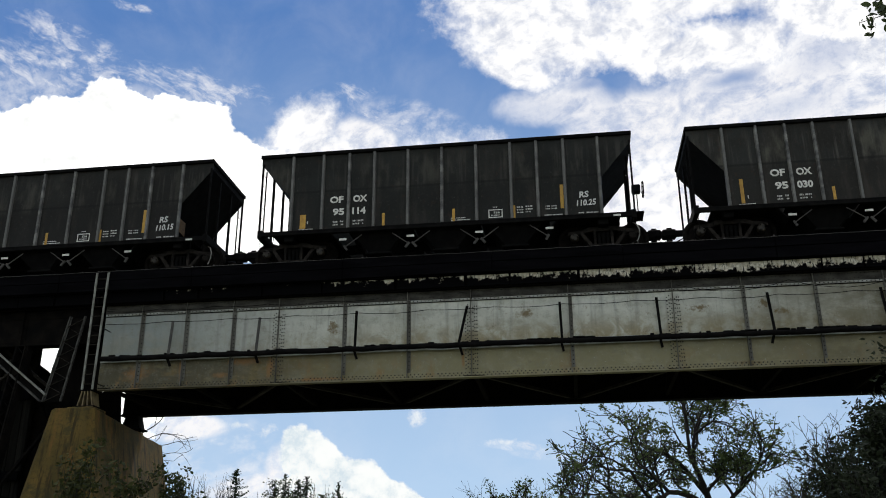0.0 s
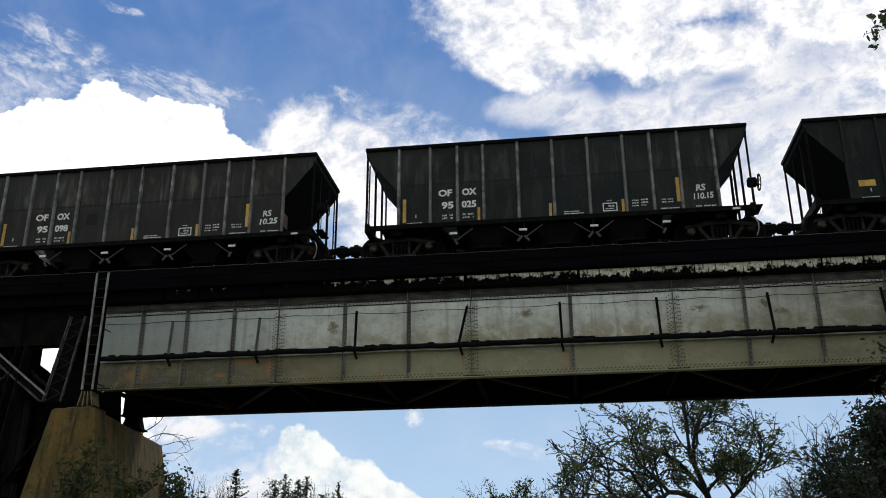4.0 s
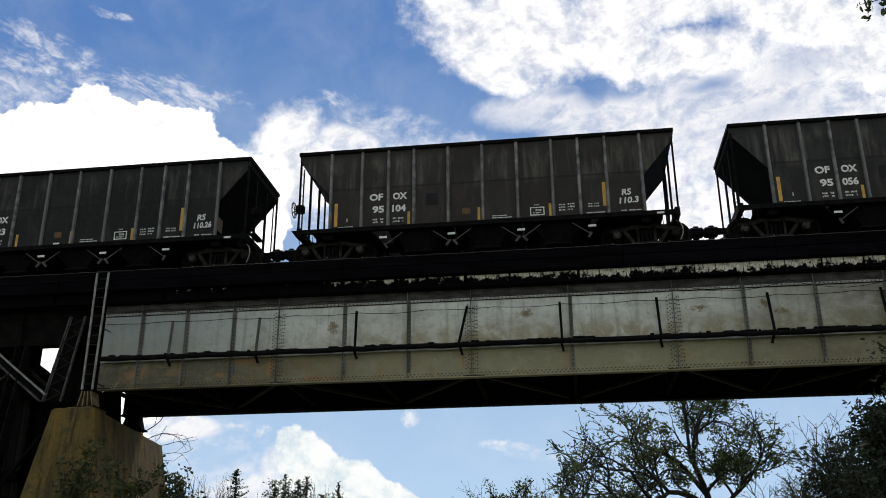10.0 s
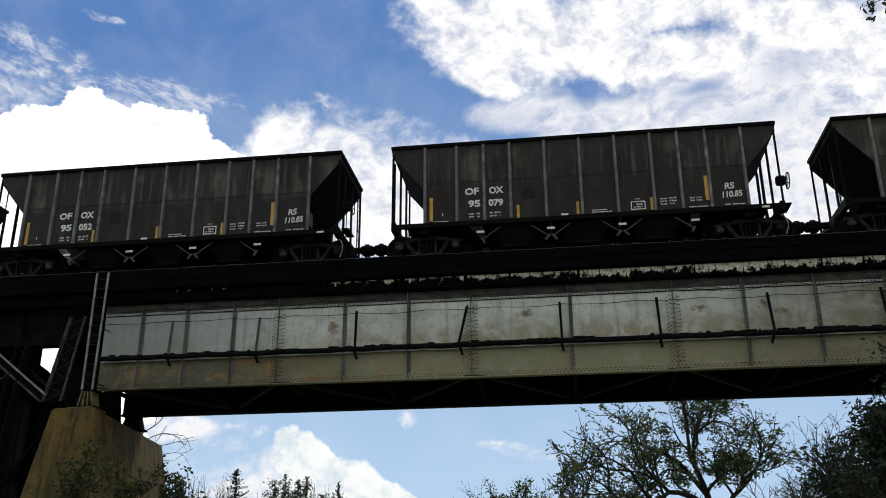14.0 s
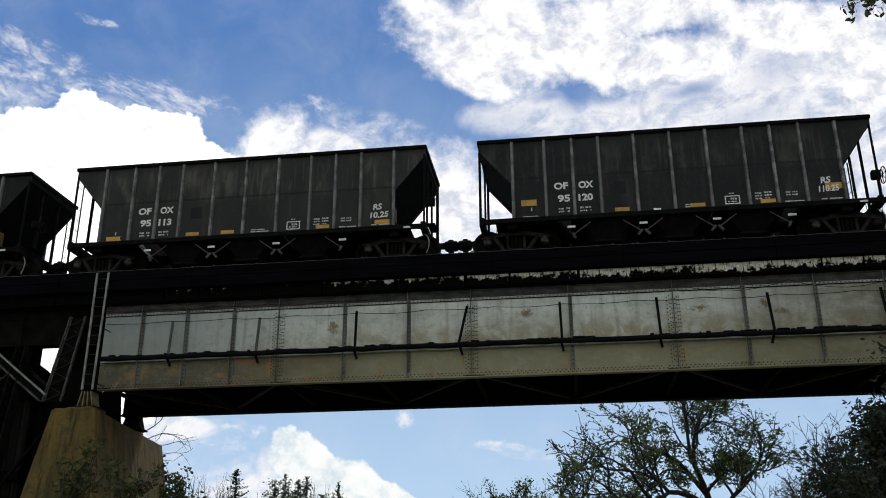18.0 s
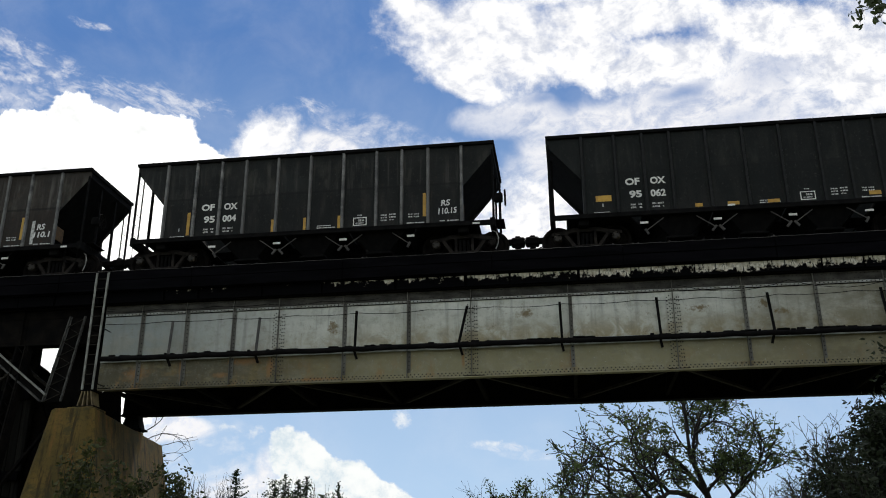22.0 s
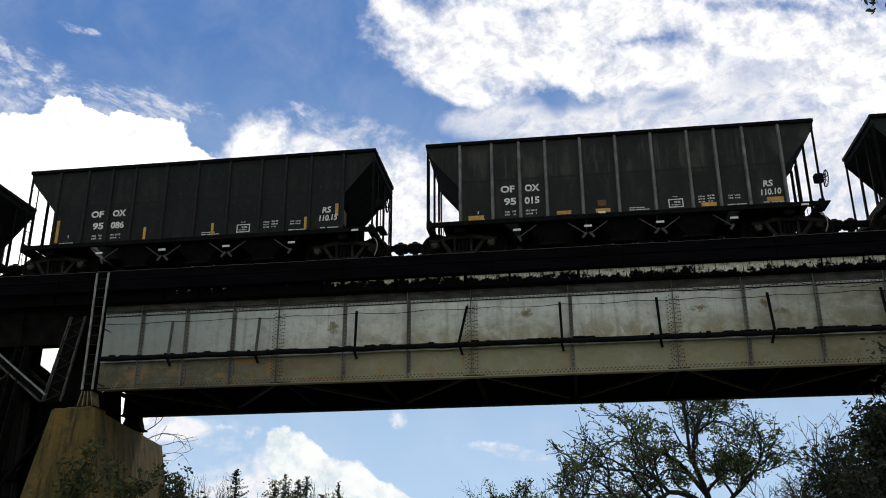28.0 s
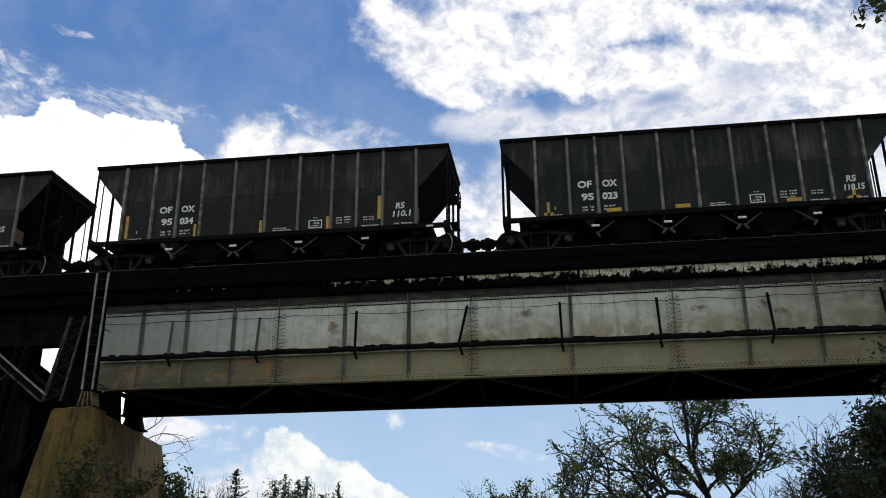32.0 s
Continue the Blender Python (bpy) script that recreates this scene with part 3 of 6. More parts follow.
LIGHT_VEILS = [(-0.74, 0.27, 0.12, 0.08, 0), (-0.50, 0.24, 0.16, 0.05, -10), (-0.06, 0.215, 0.16, 0.06, -12), (0.165, -0.363, 0.07, 0.012, -4), (-0.40, -0.37, 0.16, 0.08, 0)]
WISPS = [(-0.66, 0.365, 0.12, 0.042, -26), (-0.73, 0.325, 0.12, 0.05, -12), (-0.60, 0.305, 0.13, 0.03, -28), (-0.46, 0.285, 0.16, 0.034, -9), (-0.405, 0.262, 0.07, 0.03, 0), (-0.545, 0.438, 0.055, 0.009, -18),
         (-0.20, 0.19, 0.09, 0.06, -25), (-0.11, 0.21, 0.10, 0.04, -20), (-0.165, 0.275, 0.045, 0.022, 0), (-0.72, 0.255, 0.10, 0.04, -10), (0.115, -0.349, 0.06, 0.011, -4)]
GAPS = [(0.30, 0.295, 0.065, 0.040, 25), (0.25, 0.287, 0.05, 0.016, 8), (0.515, 0.30, 0.05, 0.017, 25)]
THIN = [(0.455, 0.412, 0.085, 0.05, -10), (0.69, 0.345, 0.09, 0.045, 18), (0.27, 0.365, 0.06, 0.045, 30), (0.16, 0.245, 0.10, 0.035, 0), (0.62, 0.25, 0.10, 0.03, 12)]

RAIL_Z = 11.38        # top of the rails
TRACK_Y = 27.85       # middle of the track
sky_sheet = sky_backdrop()


# ---------- ground, banks ----------
def ground():
    bm = bmesh.new()
    rings = [0, 6, 14, 26, 42, 70, 120, 220, 400, 800, 1600, 3200, 4700]
    prev = None
    for r in rings:
        n = 48
        cur = []
        for i in range(n):
            a = 2 * math.pi * i / n
            x, y = r * math.cos(a), 20 + r * math.sin(a)
            z = 0.35 * noise.noise(Vector((x * 0.05, y * 0.05, 0))) if 3 < r < 900 else 0.0
            cur.append(bm.verts.new((x, y, z)))
            if r == 0:
                break
        if prev is not None:
            for i in range(n):
                a, b = cur[i], cur[(i + 1) % n]
                if len(prev) == 1:
                    bm.faces.new((prev[0], a, b))
                else:
                    bm.faces.new((prev[i], a, b, prev[(i + 1) % n]))
        prev = cur
    return tagged(part("ground", bm, EARTH, smooth=True), "grassy creek bottom under the bridge", "ground", kind="structure")


def bank(x0, x1):
    """An earth bank that carries the track on either side of the bridge."""
    bm = bmesh.new()
    top = RAIL_Z - 0.75
    rows = []
    for i in range(25):
        x = x0 + (x1 - x0) * i / 24
        w = noise.noise(Vector((x * 0.07, 3.0, 0))) * 0.5
        rows.append([bm.verts.new((x, TRACK_Y + y, z)) for y, z in ((-19 + w, -0.5), (-11, top * 0.45 + w), (-3.4, top), (3.4, top), (11, top * 0.45 - w), (19 - w, -0.5))])
    for a, b in zip(rows, rows[1:]):
        for k in range(5):
            bm.faces.new((a[k], b[k], b[k + 1], a[k + 1]))
    bm.faces.new(rows[0]), bm.faces.new(rows[-1][::-1])
    bmesh.ops.recalc_face_normals(bm, faces=bm.faces[:])
    return tagged(part("embankment", bm, EARTH), "grassed earth embankment carrying the track", "embankment", kind="structure")


ground()
bank(-470, -47.5)
bank(47.5, 420)

# ---------- bridge ----------
X_END = -14.2         # left end of the painted girder
GIRDER_Z = 7.365       # its foot
GIRDER_L, GIRDER_H = 28.8, 2.70
STIFF = (1.23, 2.67, 4.17, 7.62, 9.56, 14.31, 19.2, 21.17, 23.05, 25.0, 27.0)
SPLICE = (5.61, 11.45, 17.27)


def rivet_mesh(name, spots, r=0.021):
    """Round rivet heads at (x, z), standing out towards -y from y."""
    verts, faces = [], []
    for x, y, z in spots:
        k = len(verts)
        for ring, (rad, out) in enumerate(((r, 0.0), (r * 0.7, r * 0.7))):
            for i in range(6):
                a = i * math.pi / 3
                verts.append((x + rad * math.cos(a), y - out, z + rad * math.sin(a)))
        for i in range(6):
            j = (i + 1) % 6
            faces.append((k + i, k + j, k + 6 + j, k + 6 + i))
        faces.append(tuple(k + 6 + i for i in range(6)))
    me = bpy.data.meshes.new(name)
    me.from_pydata(verts, [], faces)
    return me


def plate_girder(x0, y, z0, length, height, paint, facing, stiff, splice, label, detail=True):
    """facing: -1 for outer side towards -y."""
    g = empty("plate_girder", pose(x0, y, z0))
    bm = bmesh.new()
    box(bm, 0, length, -0.01, 0.01, 0.04, height - 0.04)
    part("web_plate", bm, paint, g)
    for nm, za, zb in (("bottom_flange", 0.0, 0.035), ("top_flange", height - 0.04, height)):
        bm = bmesh.new()
        w = 0.11 if za == 0 and paint is GIRDER else 0.2
        slab(bm, 0, length, -w, w, za, zb, 0.006)
        # top flange in near-black: its shade under the deck is put into the colour
        part(nm, bm, STEEL if za > 1 else paint, g)
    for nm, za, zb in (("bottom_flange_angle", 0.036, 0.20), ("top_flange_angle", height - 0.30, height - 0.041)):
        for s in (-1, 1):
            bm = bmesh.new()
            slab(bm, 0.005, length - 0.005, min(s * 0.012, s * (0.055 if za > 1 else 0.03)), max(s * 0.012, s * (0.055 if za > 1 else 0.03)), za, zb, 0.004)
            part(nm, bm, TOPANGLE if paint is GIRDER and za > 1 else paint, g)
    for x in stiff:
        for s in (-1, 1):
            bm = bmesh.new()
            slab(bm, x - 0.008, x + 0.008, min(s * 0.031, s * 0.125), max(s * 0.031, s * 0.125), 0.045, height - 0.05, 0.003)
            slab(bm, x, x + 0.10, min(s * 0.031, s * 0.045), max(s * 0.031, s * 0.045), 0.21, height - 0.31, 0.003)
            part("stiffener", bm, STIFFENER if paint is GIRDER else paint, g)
    for x in splice:
        bm = bmesh.new()
        slab(bm, x - 0.20, x + 0.20, facing * 0.012 - 0.012, facing * 0.012 + 0.012, 0.21, height - 0.31, 0.004)
        part("splice_plate", bm, paint, g)
        bm = bmesh.new()
        slab(bm, x - 0.008, x + 0.008, min(facing * 0.026, facing * 0.12), max(facing * 0.026, facing * 0.12), 0.045, height - 0.05, 0.003)
        part("stiffener", bm, STIFFENER if paint is GIRDER else paint, g)
    if detail:
        bm = bmesh.new()
        slab(bm, 0.01, length - 0.01, -0.045, -0.012, height - 0.365, height - 0.302, 0.004)
        part("flange_lip", bm, LEDGE, g)
        # added black strip that draws the shadow line under the lip
        bm = bmesh.new()
        slab(bm, 0.01, length - 0.01, -0.036, -0.012, height - 0.388, height - 0.367, 0.003)
        part("seam_strip", bm, PIPE, g, "black strip standing in for the lip's shadow line")
        bm = bmesh.new()
        slab(bm, 0.01, length - 0.01, -0.05, -0.012, 0.86, 1.06, 0.004)
        part("ledge_plate", bm, LEDGE, g)
        spots = []
        rnd = random.Random(4)
        n = int(length / 0.115)
        for i in range(n):
            x = 0.06 + i * 0.115
            spots += [(x, -0.056, height - 0.09), (x + 0.05, -0.056, height - 0.235), (x + 0.02, -0.046, height - 0.335), (x, -0.031, 0.085), (x + 0.055, -0.031, 0.15)]
        for x in stiff:
            spots += [(x + 0.055, -0.046, 0.3 + 0.125 * k) for k in range(17)]
        for x in splice:
            for dx in (-0.165, -0.10, -0.045, 0.055, 0.11, 0.17):
                spots += [(x + dx, -0.025, 0.27 + (0.11 if abs(dx) > 0.06 else 0.14) * k + 0.05 * (abs(dx) == 0.10)) for k in range(18 if abs(dx) > 0.06 else 14)]
        spots = [s for s in spots if rnd.random() > 0.03]
        ob = mesh_part("rivets", rivet_mesh("rivets", spots), RIVET, g)
        tagged(ob, kind="stuff")
    return tagged(g, label, "bridge girder", "main girders of the painted span")


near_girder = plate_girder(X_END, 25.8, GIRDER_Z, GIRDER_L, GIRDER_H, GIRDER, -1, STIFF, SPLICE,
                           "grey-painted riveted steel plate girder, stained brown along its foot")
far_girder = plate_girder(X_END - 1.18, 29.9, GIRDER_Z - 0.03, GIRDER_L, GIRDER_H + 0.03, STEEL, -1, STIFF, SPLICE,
                          "far riveted plate girder in shade-dark steel", False)


def bracing():
    """Angles between the girders' feet: cross frames and flat diagonals."""
    n = 10
    step = GIRDER_L / n
    zb = GIRDER_Z + 0.10
    t = empty("lateral_bracing", pose(X_END, 25.8, zb))
    for i in range(n + 1):
        x = min(max(i * step, 0.15), GIRDER_L - 0.15)
        bm = bmesh.new()
        bar(bm, (x, 0.14, 0), (x, 3.96, 0), 0.10, 0.014)
        bar(bm, (x + 0.05, 0.14, 0.05), (x + 0.05, 3.96, 0.05), 0.012, 0.10)
        part("strut", bm, STEEL, t)
        bm = bmesh.new()
        bar(bm, (x, 0.14, 0.15), (x, 3.96, 2.2), 0.08, 0.014, (1, 0, 0))
        bar(bm, (x - 0.02, 0.14, 2.2), (x - 0.02, 3.96, 0.15), 0.08, 0.014, (1, 0, 0))
        part("cross_frame", bm, STEEL, t)
        if i < n:
            a, b = ((0.14, 3.96), (3.96, 0.14))[i % 2]
            bm = bmesh.new()
            bar(bm, (x + 0.1, a, -0.02), (x + step - 0.1, b, -0.02), 0.11, 0.014)
            bar(bm, (x + 0.1, a, 0.03), (x + step - 0.1, b, 0.03), 0.014, 0.09)
            part("diagonal", bm, STEELDIM, t)
            bm = bmesh.new()
            prism(bm, [(x - 0.3, -0.045), (x + 0.3, -0.045), (x + 0.3, -0.03), (x - 0.3, -0.03)], a - 0.2, a + 0.2)
            part("gusset", bm, STEEL, t)
    return tagged(t, "dark steel lateral and cross bracing between the girders", "bracing")


bracing()


def wire_mesh(pts, r, res=1):
    """A tube along the points."""
    cu = bpy.data.curves.new("wire", "CURVE")
    cu.dimensions, cu.bevel_depth, cu.bevel_resolution = "3D", r, res
    sp = cu.splines.new("POLY")
    sp.points.add(len(pts) - 1)
    for q, c in zip(sp.points, pts):
        q.co = (*c, 1)
    tmp = bpy.data.objects.new("wire", cu)
    me = bpy.data.meshes.new_from_object(tmp)
    bpy.data.objects.remove(tmp)
    return me


def ledge_pipe():
    """The black conduit along the web, on hanger bars."""
    p = empty("conduit", pose(X_END, 25.55, GIRDER_Z + 0.925))
    rnd = random.Random(2)
    pts = [Vector((0.1 + i * 0.48, rnd.uniform(-0.012, 0.012), rnd.uniform(-0.014, 0.014))) for i in range(60)]
    mesh_part("pipe", wire_mesh(pts, 0.078, 3), PIPE, p)
    for i in range(80):
        bm = bmesh.new()
        x = rnd.uniform(0.3, 28)
        slab(bm, x, x + rnd.uniform(0.05, 0.35), -0.05, 0.05, 0.05, 0.075 + rnd.uniform(0.01, 0.045), 0.012)
        part("lagging_scrap", bm, PIPE, p)
    for k, (x, tilt) in enumerate(((2.27, 0.0), (5.02, 0.02), (8.03, 0.0), (11.16, 0.24), (14.07, -0.02), (16.83, -0.03), (19.91, -0.05), (22.95, -0.04), (25.9, 0.0))):
        bm = bmesh.new()
        bar(bm, (x - tilt * 0.3, 0.0, -0.02), (x + tilt * 0.8, 0.12, 1.13 if k < 2 else 1.20), 0.075, 0.03, (0, 1, 0))
        part("hanger", bm, BRACKET if k < 2 else PIPE, p)
        bm = bmesh.new()
        bar(bm, (x - 0.02, 0.02, -0.05), (x + 0.03 - 0.1 * (k > 5), 0.16, -0.26), 0.07, 0.05, (0, 1, 0))
        part("bracket_foot", bm, PIPE, p)
    return tagged(p, "tarred black conduit on hanger bars along the girder", "pipe")


ledge_pipe()


def cable(name, pts, r, material, label):
    return tagged(mesh_part(name, wire_mesh(pts, r), material), label, "cable")


def slack(x0, x1, y, z, spans, sag, seed):
    rnd = random.Random(seed)
    pts = []
    step = (x1 - x0) / spans
    for i in range(spans):
        s = sag * rnd.uniform(0.4, 1.4)
        for k in range(8):
            t = k / 8
            pts.append((x0 + (i + t) * step, y, z - s * 4 * t * (1 - t) + rnd.uniform(-0.006, 0.006)))
    pts.append((x1, y, z))
    return pts


cable("cable", slack(-14.1, 12.0, 25.64, 9.42, 13, 0.05, 3), 0.009, PIPE, "thin black wire slung along the girder web")
cable("cable", slack(-14.1, -5.5, 25.63, 9.83, 5, 0.06, 5), 0.009, PIPE, "thin black wire under the girder's top edge")
cable("cable", slack(3.2, 9.4, 25.63, 9.83, 2, 0.36, 7), 0.009, PIPE, "slack black wire looping down the girder web")

DECK0, DECK1 = -48.0, 48.0
cable("cable", slack(-30.0, 20.0, TRACK_Y - 2.585, RAIL_Z - 0.36, 40, 0.012, 13), 0.008, BRACKET, "thin dusty grey cable along the deck edge")


def deck():
    d = empty("bridge_deck", pose(0, TRACK_Y, RAIL_Z))
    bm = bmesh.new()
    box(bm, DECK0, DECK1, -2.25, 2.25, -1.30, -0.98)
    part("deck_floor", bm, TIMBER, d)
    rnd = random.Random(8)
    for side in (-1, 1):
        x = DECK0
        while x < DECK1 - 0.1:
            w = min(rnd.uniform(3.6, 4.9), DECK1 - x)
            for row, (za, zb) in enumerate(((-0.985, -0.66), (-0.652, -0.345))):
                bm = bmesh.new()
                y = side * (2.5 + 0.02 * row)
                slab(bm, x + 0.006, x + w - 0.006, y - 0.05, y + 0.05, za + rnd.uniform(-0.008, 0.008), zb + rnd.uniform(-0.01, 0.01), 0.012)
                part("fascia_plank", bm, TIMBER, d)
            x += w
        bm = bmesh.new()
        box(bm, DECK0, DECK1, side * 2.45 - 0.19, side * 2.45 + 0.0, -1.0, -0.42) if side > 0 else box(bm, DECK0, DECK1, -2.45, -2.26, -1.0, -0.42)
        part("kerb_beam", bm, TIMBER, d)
    return tagged(d, "black creosoted timber bridge deck with plank fascia", "bridge deck", kind="structure")


deck()


def white_board(x0, length):
    b = bmesh.new()
    slab(b, 0, length, -0.03, 0.03, -0.17, 0.17, 0.006)
    ob = part("nailing_board", b, PEEL)
    ob.location = (x0, 25.54, 10.22)
    return tagged(ob, "black timber board with flaking white paint under the deck edge", "board", "boards under the deck edge")


board_rnd = random.Random(19)
board_x = -30.0
while board_x < 28.0:
    board_l = board_rnd.uniform(0.9, 2.3)
    white_board(board_x, board_l)
    board_x += board_l + board_rnd.uniform(0.015, 0.11)


def track():
    poly = [(-0.075, 0), (0.075, 0), (0.075, 0.014), (0.012, 0.035), (0.012, 0.135), (0.036, 0.145), (0.036, 0.172), (0.026, 0.178), (-0.026, 0.178), (-0.036, 0.172), (-0.036, 0.145), (-0.012, 0.135), (-0.012, 0.035), (-0.075, 0.014)]
    for side in (-1, 1):
        b = bmesh.new()
        p = [b.verts.new((-460, side * 0.755 + y, z - 0.178)) for y, z in poly]
        q = [b.verts.new((415, side * 0.755 + y, z - 0.178)) for y, z in poly]
        n = len(poly)
        for i in range(n):
            b.faces.new((p[i], q[i], q[(i + 1) % n], p[(i + 1) % n]))
        b.faces.new(p), b.faces.new(q[::-1])
        bmesh.ops.recalc_face_normals(b, faces=b.faces[:])
        ob = part("rail", b, RAIL)
        ob.location = (0, TRACK_Y, RAIL_Z)
        tagged(ob, "long worn steel rail on the track", "rail", "rails of the track", "structure")
    me = None
    for i in range(int((DECK1 - DECK0) / 0.53)):
        if me is None:
            b = bmesh.new()
            slab(b, -0.11, 0.11, -1.3, 1.3, -0.38, -0.18, 0.012)
            first = part("railway_tie", b, TIMBER)
            me = first.data
            ob = first
        else:
            ob = new("railway_tie", me)
        ob.location = (DECK0 + 0.2 + i * 0.53, TRACK_Y, RAIL_Z)
        tagged(ob, "black creosoted timber railway tie", "railway tie", "ties of the track")
    # ballast bed on deck and banks, with loose stones along the kerb
    b = bmesh.new()
    for x0, x1, w in ((-460, DECK0, 2.4), (DECK0, DECK1, 2.2), (DECK1, 415, 2.4)):
        n = max(2, int((x1 - x0) / 4))
        rows = [[b.verts.new((x0 + (x1 - x0) * i / n, y, z + 0.03 * noise.noise(Vector((i * 1.7, y, 0))))) for y, z in ((-w, -0.8), (-w + 0.3, -0.42), (0, -0.36), (w - 0.3, -0.42), (w, -0.8))] for i in range(n + 1)]
        for r, s in zip(rows, rows[1:]):
            for k in range(4):
                b.faces.new((r[k], s[k], s[k + 1], r[k + 1]))
    ob = part("ballast_bed", b, BALLAST)
    ob.location = (0, TRACK_Y, RAIL_Z)
    tagged(ob, "grey crushed-stone ballast bed under the track", "ballast", kind="stuff")
    rnd = random.Random(11)
    b = bmesh.new()
    for i in range(220):
        x = rnd.uniform(-22, 16)
        r = rnd.uniform(0.018, 0.045)
        q = bmesh.ops.create_icosphere(b, subdivisions=1, radius=r, matrix=pose(x, rnd.uniform(-2.52, -2.2), -0.345 + r * 0.55 - 0.0, rnd.uniform(0, 90), rnd.uniform(0, 90), 0))
    ob = part("loose_stones", b, BALLAST)
    ob.location = (0, TRACK_Y, RAIL_Z)
    tagged(ob, "loose ballast stones strewn along the deck edge", "stones", kind="stuff")


track()


def pier(x, label):
    """A battered concrete pier with bearing blocks; x is its middle."""
    t = empty("concrete_pier", pose(x, 28.9, 0))
    bm = bmesh.new()
    hx, hy, top, skew = 0.655, 3.8, 6.74, -0.154
    def ring(z, dx, dy):
        c = 0.18
        return [bm.verts.new((sx * (hx + dx - (c if k else 0)) + skew * sy * hy, sy * (hy + dy - (0 if k else c)), z)) for sx, sy, k in
                ((-1, -1, 0), (-1, -1, 1), (1, -1, 1), (1, -1, 0), (1, 1, 0), (1, 1, 1), (-1, 1, 1), (-1, 1, 0))]
    levels = [(-0.6, 1.25, 0.75), (2.0, 0.85, 0.5), (4.2, 0.46, 0.27), (top - 0.02, 0.03, 0.02), (top, 0.0, 0.0)]
    rings = [ring(*l) for l in levels]
    for a, b in zip(rings, rings[1:]):
        for i in range(8):
            bm.faces.new((a[i], a[(i + 1) % 8], b[(i + 1) % 8], b[i]))
    bm.faces.new(rings[-1])
    bmesh.ops.recalc_face_normals(bm, faces=bm.faces[:])
    part("pier_shaft", bm, CONCRETE, t)
    for y, dx in ((-3.1, 0.70), (1.0, 0.0)):
        bm = bmesh.new()
        slab(bm, dx - 0.42, dx + 0.42, y - 0.42, y + 0.42, top - 0.02, top + 0.09, 0.03)
        part("bearing_block", bm, CONCRETE, t)
    return tagged(t, label, "bridge pier", kind="")


pier(-15.16, "tan concrete bridge pier with dark and rusty streaks")
pier(13.7, "concrete bridge pier at the span's other end")


def bearing(x, y, half=0.32):
    t = empty("bridge_bearing", pose(x, y, 6.83))
    bm = bmesh.new()
    slab(bm, -half, half, -0.26, 0.26, 0.0, 0.06, 0.01)
    part("base_plate", bm, STEEL, t)
    for dx in [half * (i - 1.5) * 0.29 for i in range(4)]:
        bm = bmesh.new()
        prism(bm, [(dx * 1.7 - 0.02, 0.06), (dx * 1.7 + 0.02, 0.06), (dx + 0.02, 0.5), (dx - 0.02, 0.5)], -0.22, 0.22)
        part("rib", bm, SHOE if y < 27 else STEEL, t)
    bm = bmesh.new()
    slab(bm, -half * 0.88, half * 0.88, -0.22, 0.22, 0.5, 0.57, 0.01)
    part("sole_plate", bm, STEEL, t)
    return tagged(t, "ribbed steel bearing shoe under the girder end", "bridge bearing", "bearings of the girders")


for bx, by in ((-14.42, 25.8), (-14.95, 29.9), (14.35, 25.8), (13.2, 29.9)):
    bearing(bx, by, 0.32 if by < 27 else 0.42)


def ladder():
    t = empty("ladder", pose(-14.18, 25.22, 7.3))
    for x in (-0.19, 0.19):
        bm = bmesh.new()
        bar(bm, (x * 0.84 - 0.02, 0, 0), (x, 0, 3.66), 0.058, 0.04, (0, 1, 0))
        part("rail", bm, LADDER, t)
    for i in range(12):
        bm = bmesh.new()
        rod(bm, (-0.165, 0, 0.16 + i * 0.3), (0.15, 0, 0.16 + i * 0.3), 0.013, 6)
        part("rung", bm, STEELDIM, t)
    for z in (0.2, 1.9, 3.45):
        for x in (-0.19, 0.19):
            bm = bmesh.new()
            bar(bm, (x, 0, z), (x, 0.58 if z < 3 else 0.06, z), 0.05, 0.012)
            part("standoff", bm, STEEL, t)
    return tagged(t, "steel ladder fixed upright against the girder end", "ladder")


ladder()


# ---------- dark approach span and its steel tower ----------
plate_girder(-47.0, 25.95, 8.86, 32.5, 1.20, STEEL, -1, tuple(1.2 + 1.8 * i for i in range(17)), (), "shallow approach girder of rusty steel, coloured shade-black", False)
sb = bmesh.new()
slab(sb, -47.0, -14.6, -0.15, 0.15, 9.98, 10.076, 0.01)
stringer = part("timber_stringer", sb, TIMBER)
stringer.location = (0, 29.75, 0)
tagged(stringer, "long black timber stringer under the approach deck", "timber beam")


def laced(bm, a, b, w, n, up=(0, 1, 0)):
    """Two flats with zigzag lacing between."""
    a, b = Vector(a), Vector(b)
    d = (b - a).normalized()
    s = d.cross(Vector(up)).normalized() * (w / 2)
    bar(bm, a - s, b - s, 0.05, 0.10, up)
    bar(bm, a + s, b + s, 0.05, 0.10, up)
    for i in range(n):
        p, q = a.lerp(b, i / n), a.lerp(b, (i + 1) / n)
        bar(bm, p + (s if i % 2 else -s), q + (-s if i % 2 else s), 0.012, 0.05, up)


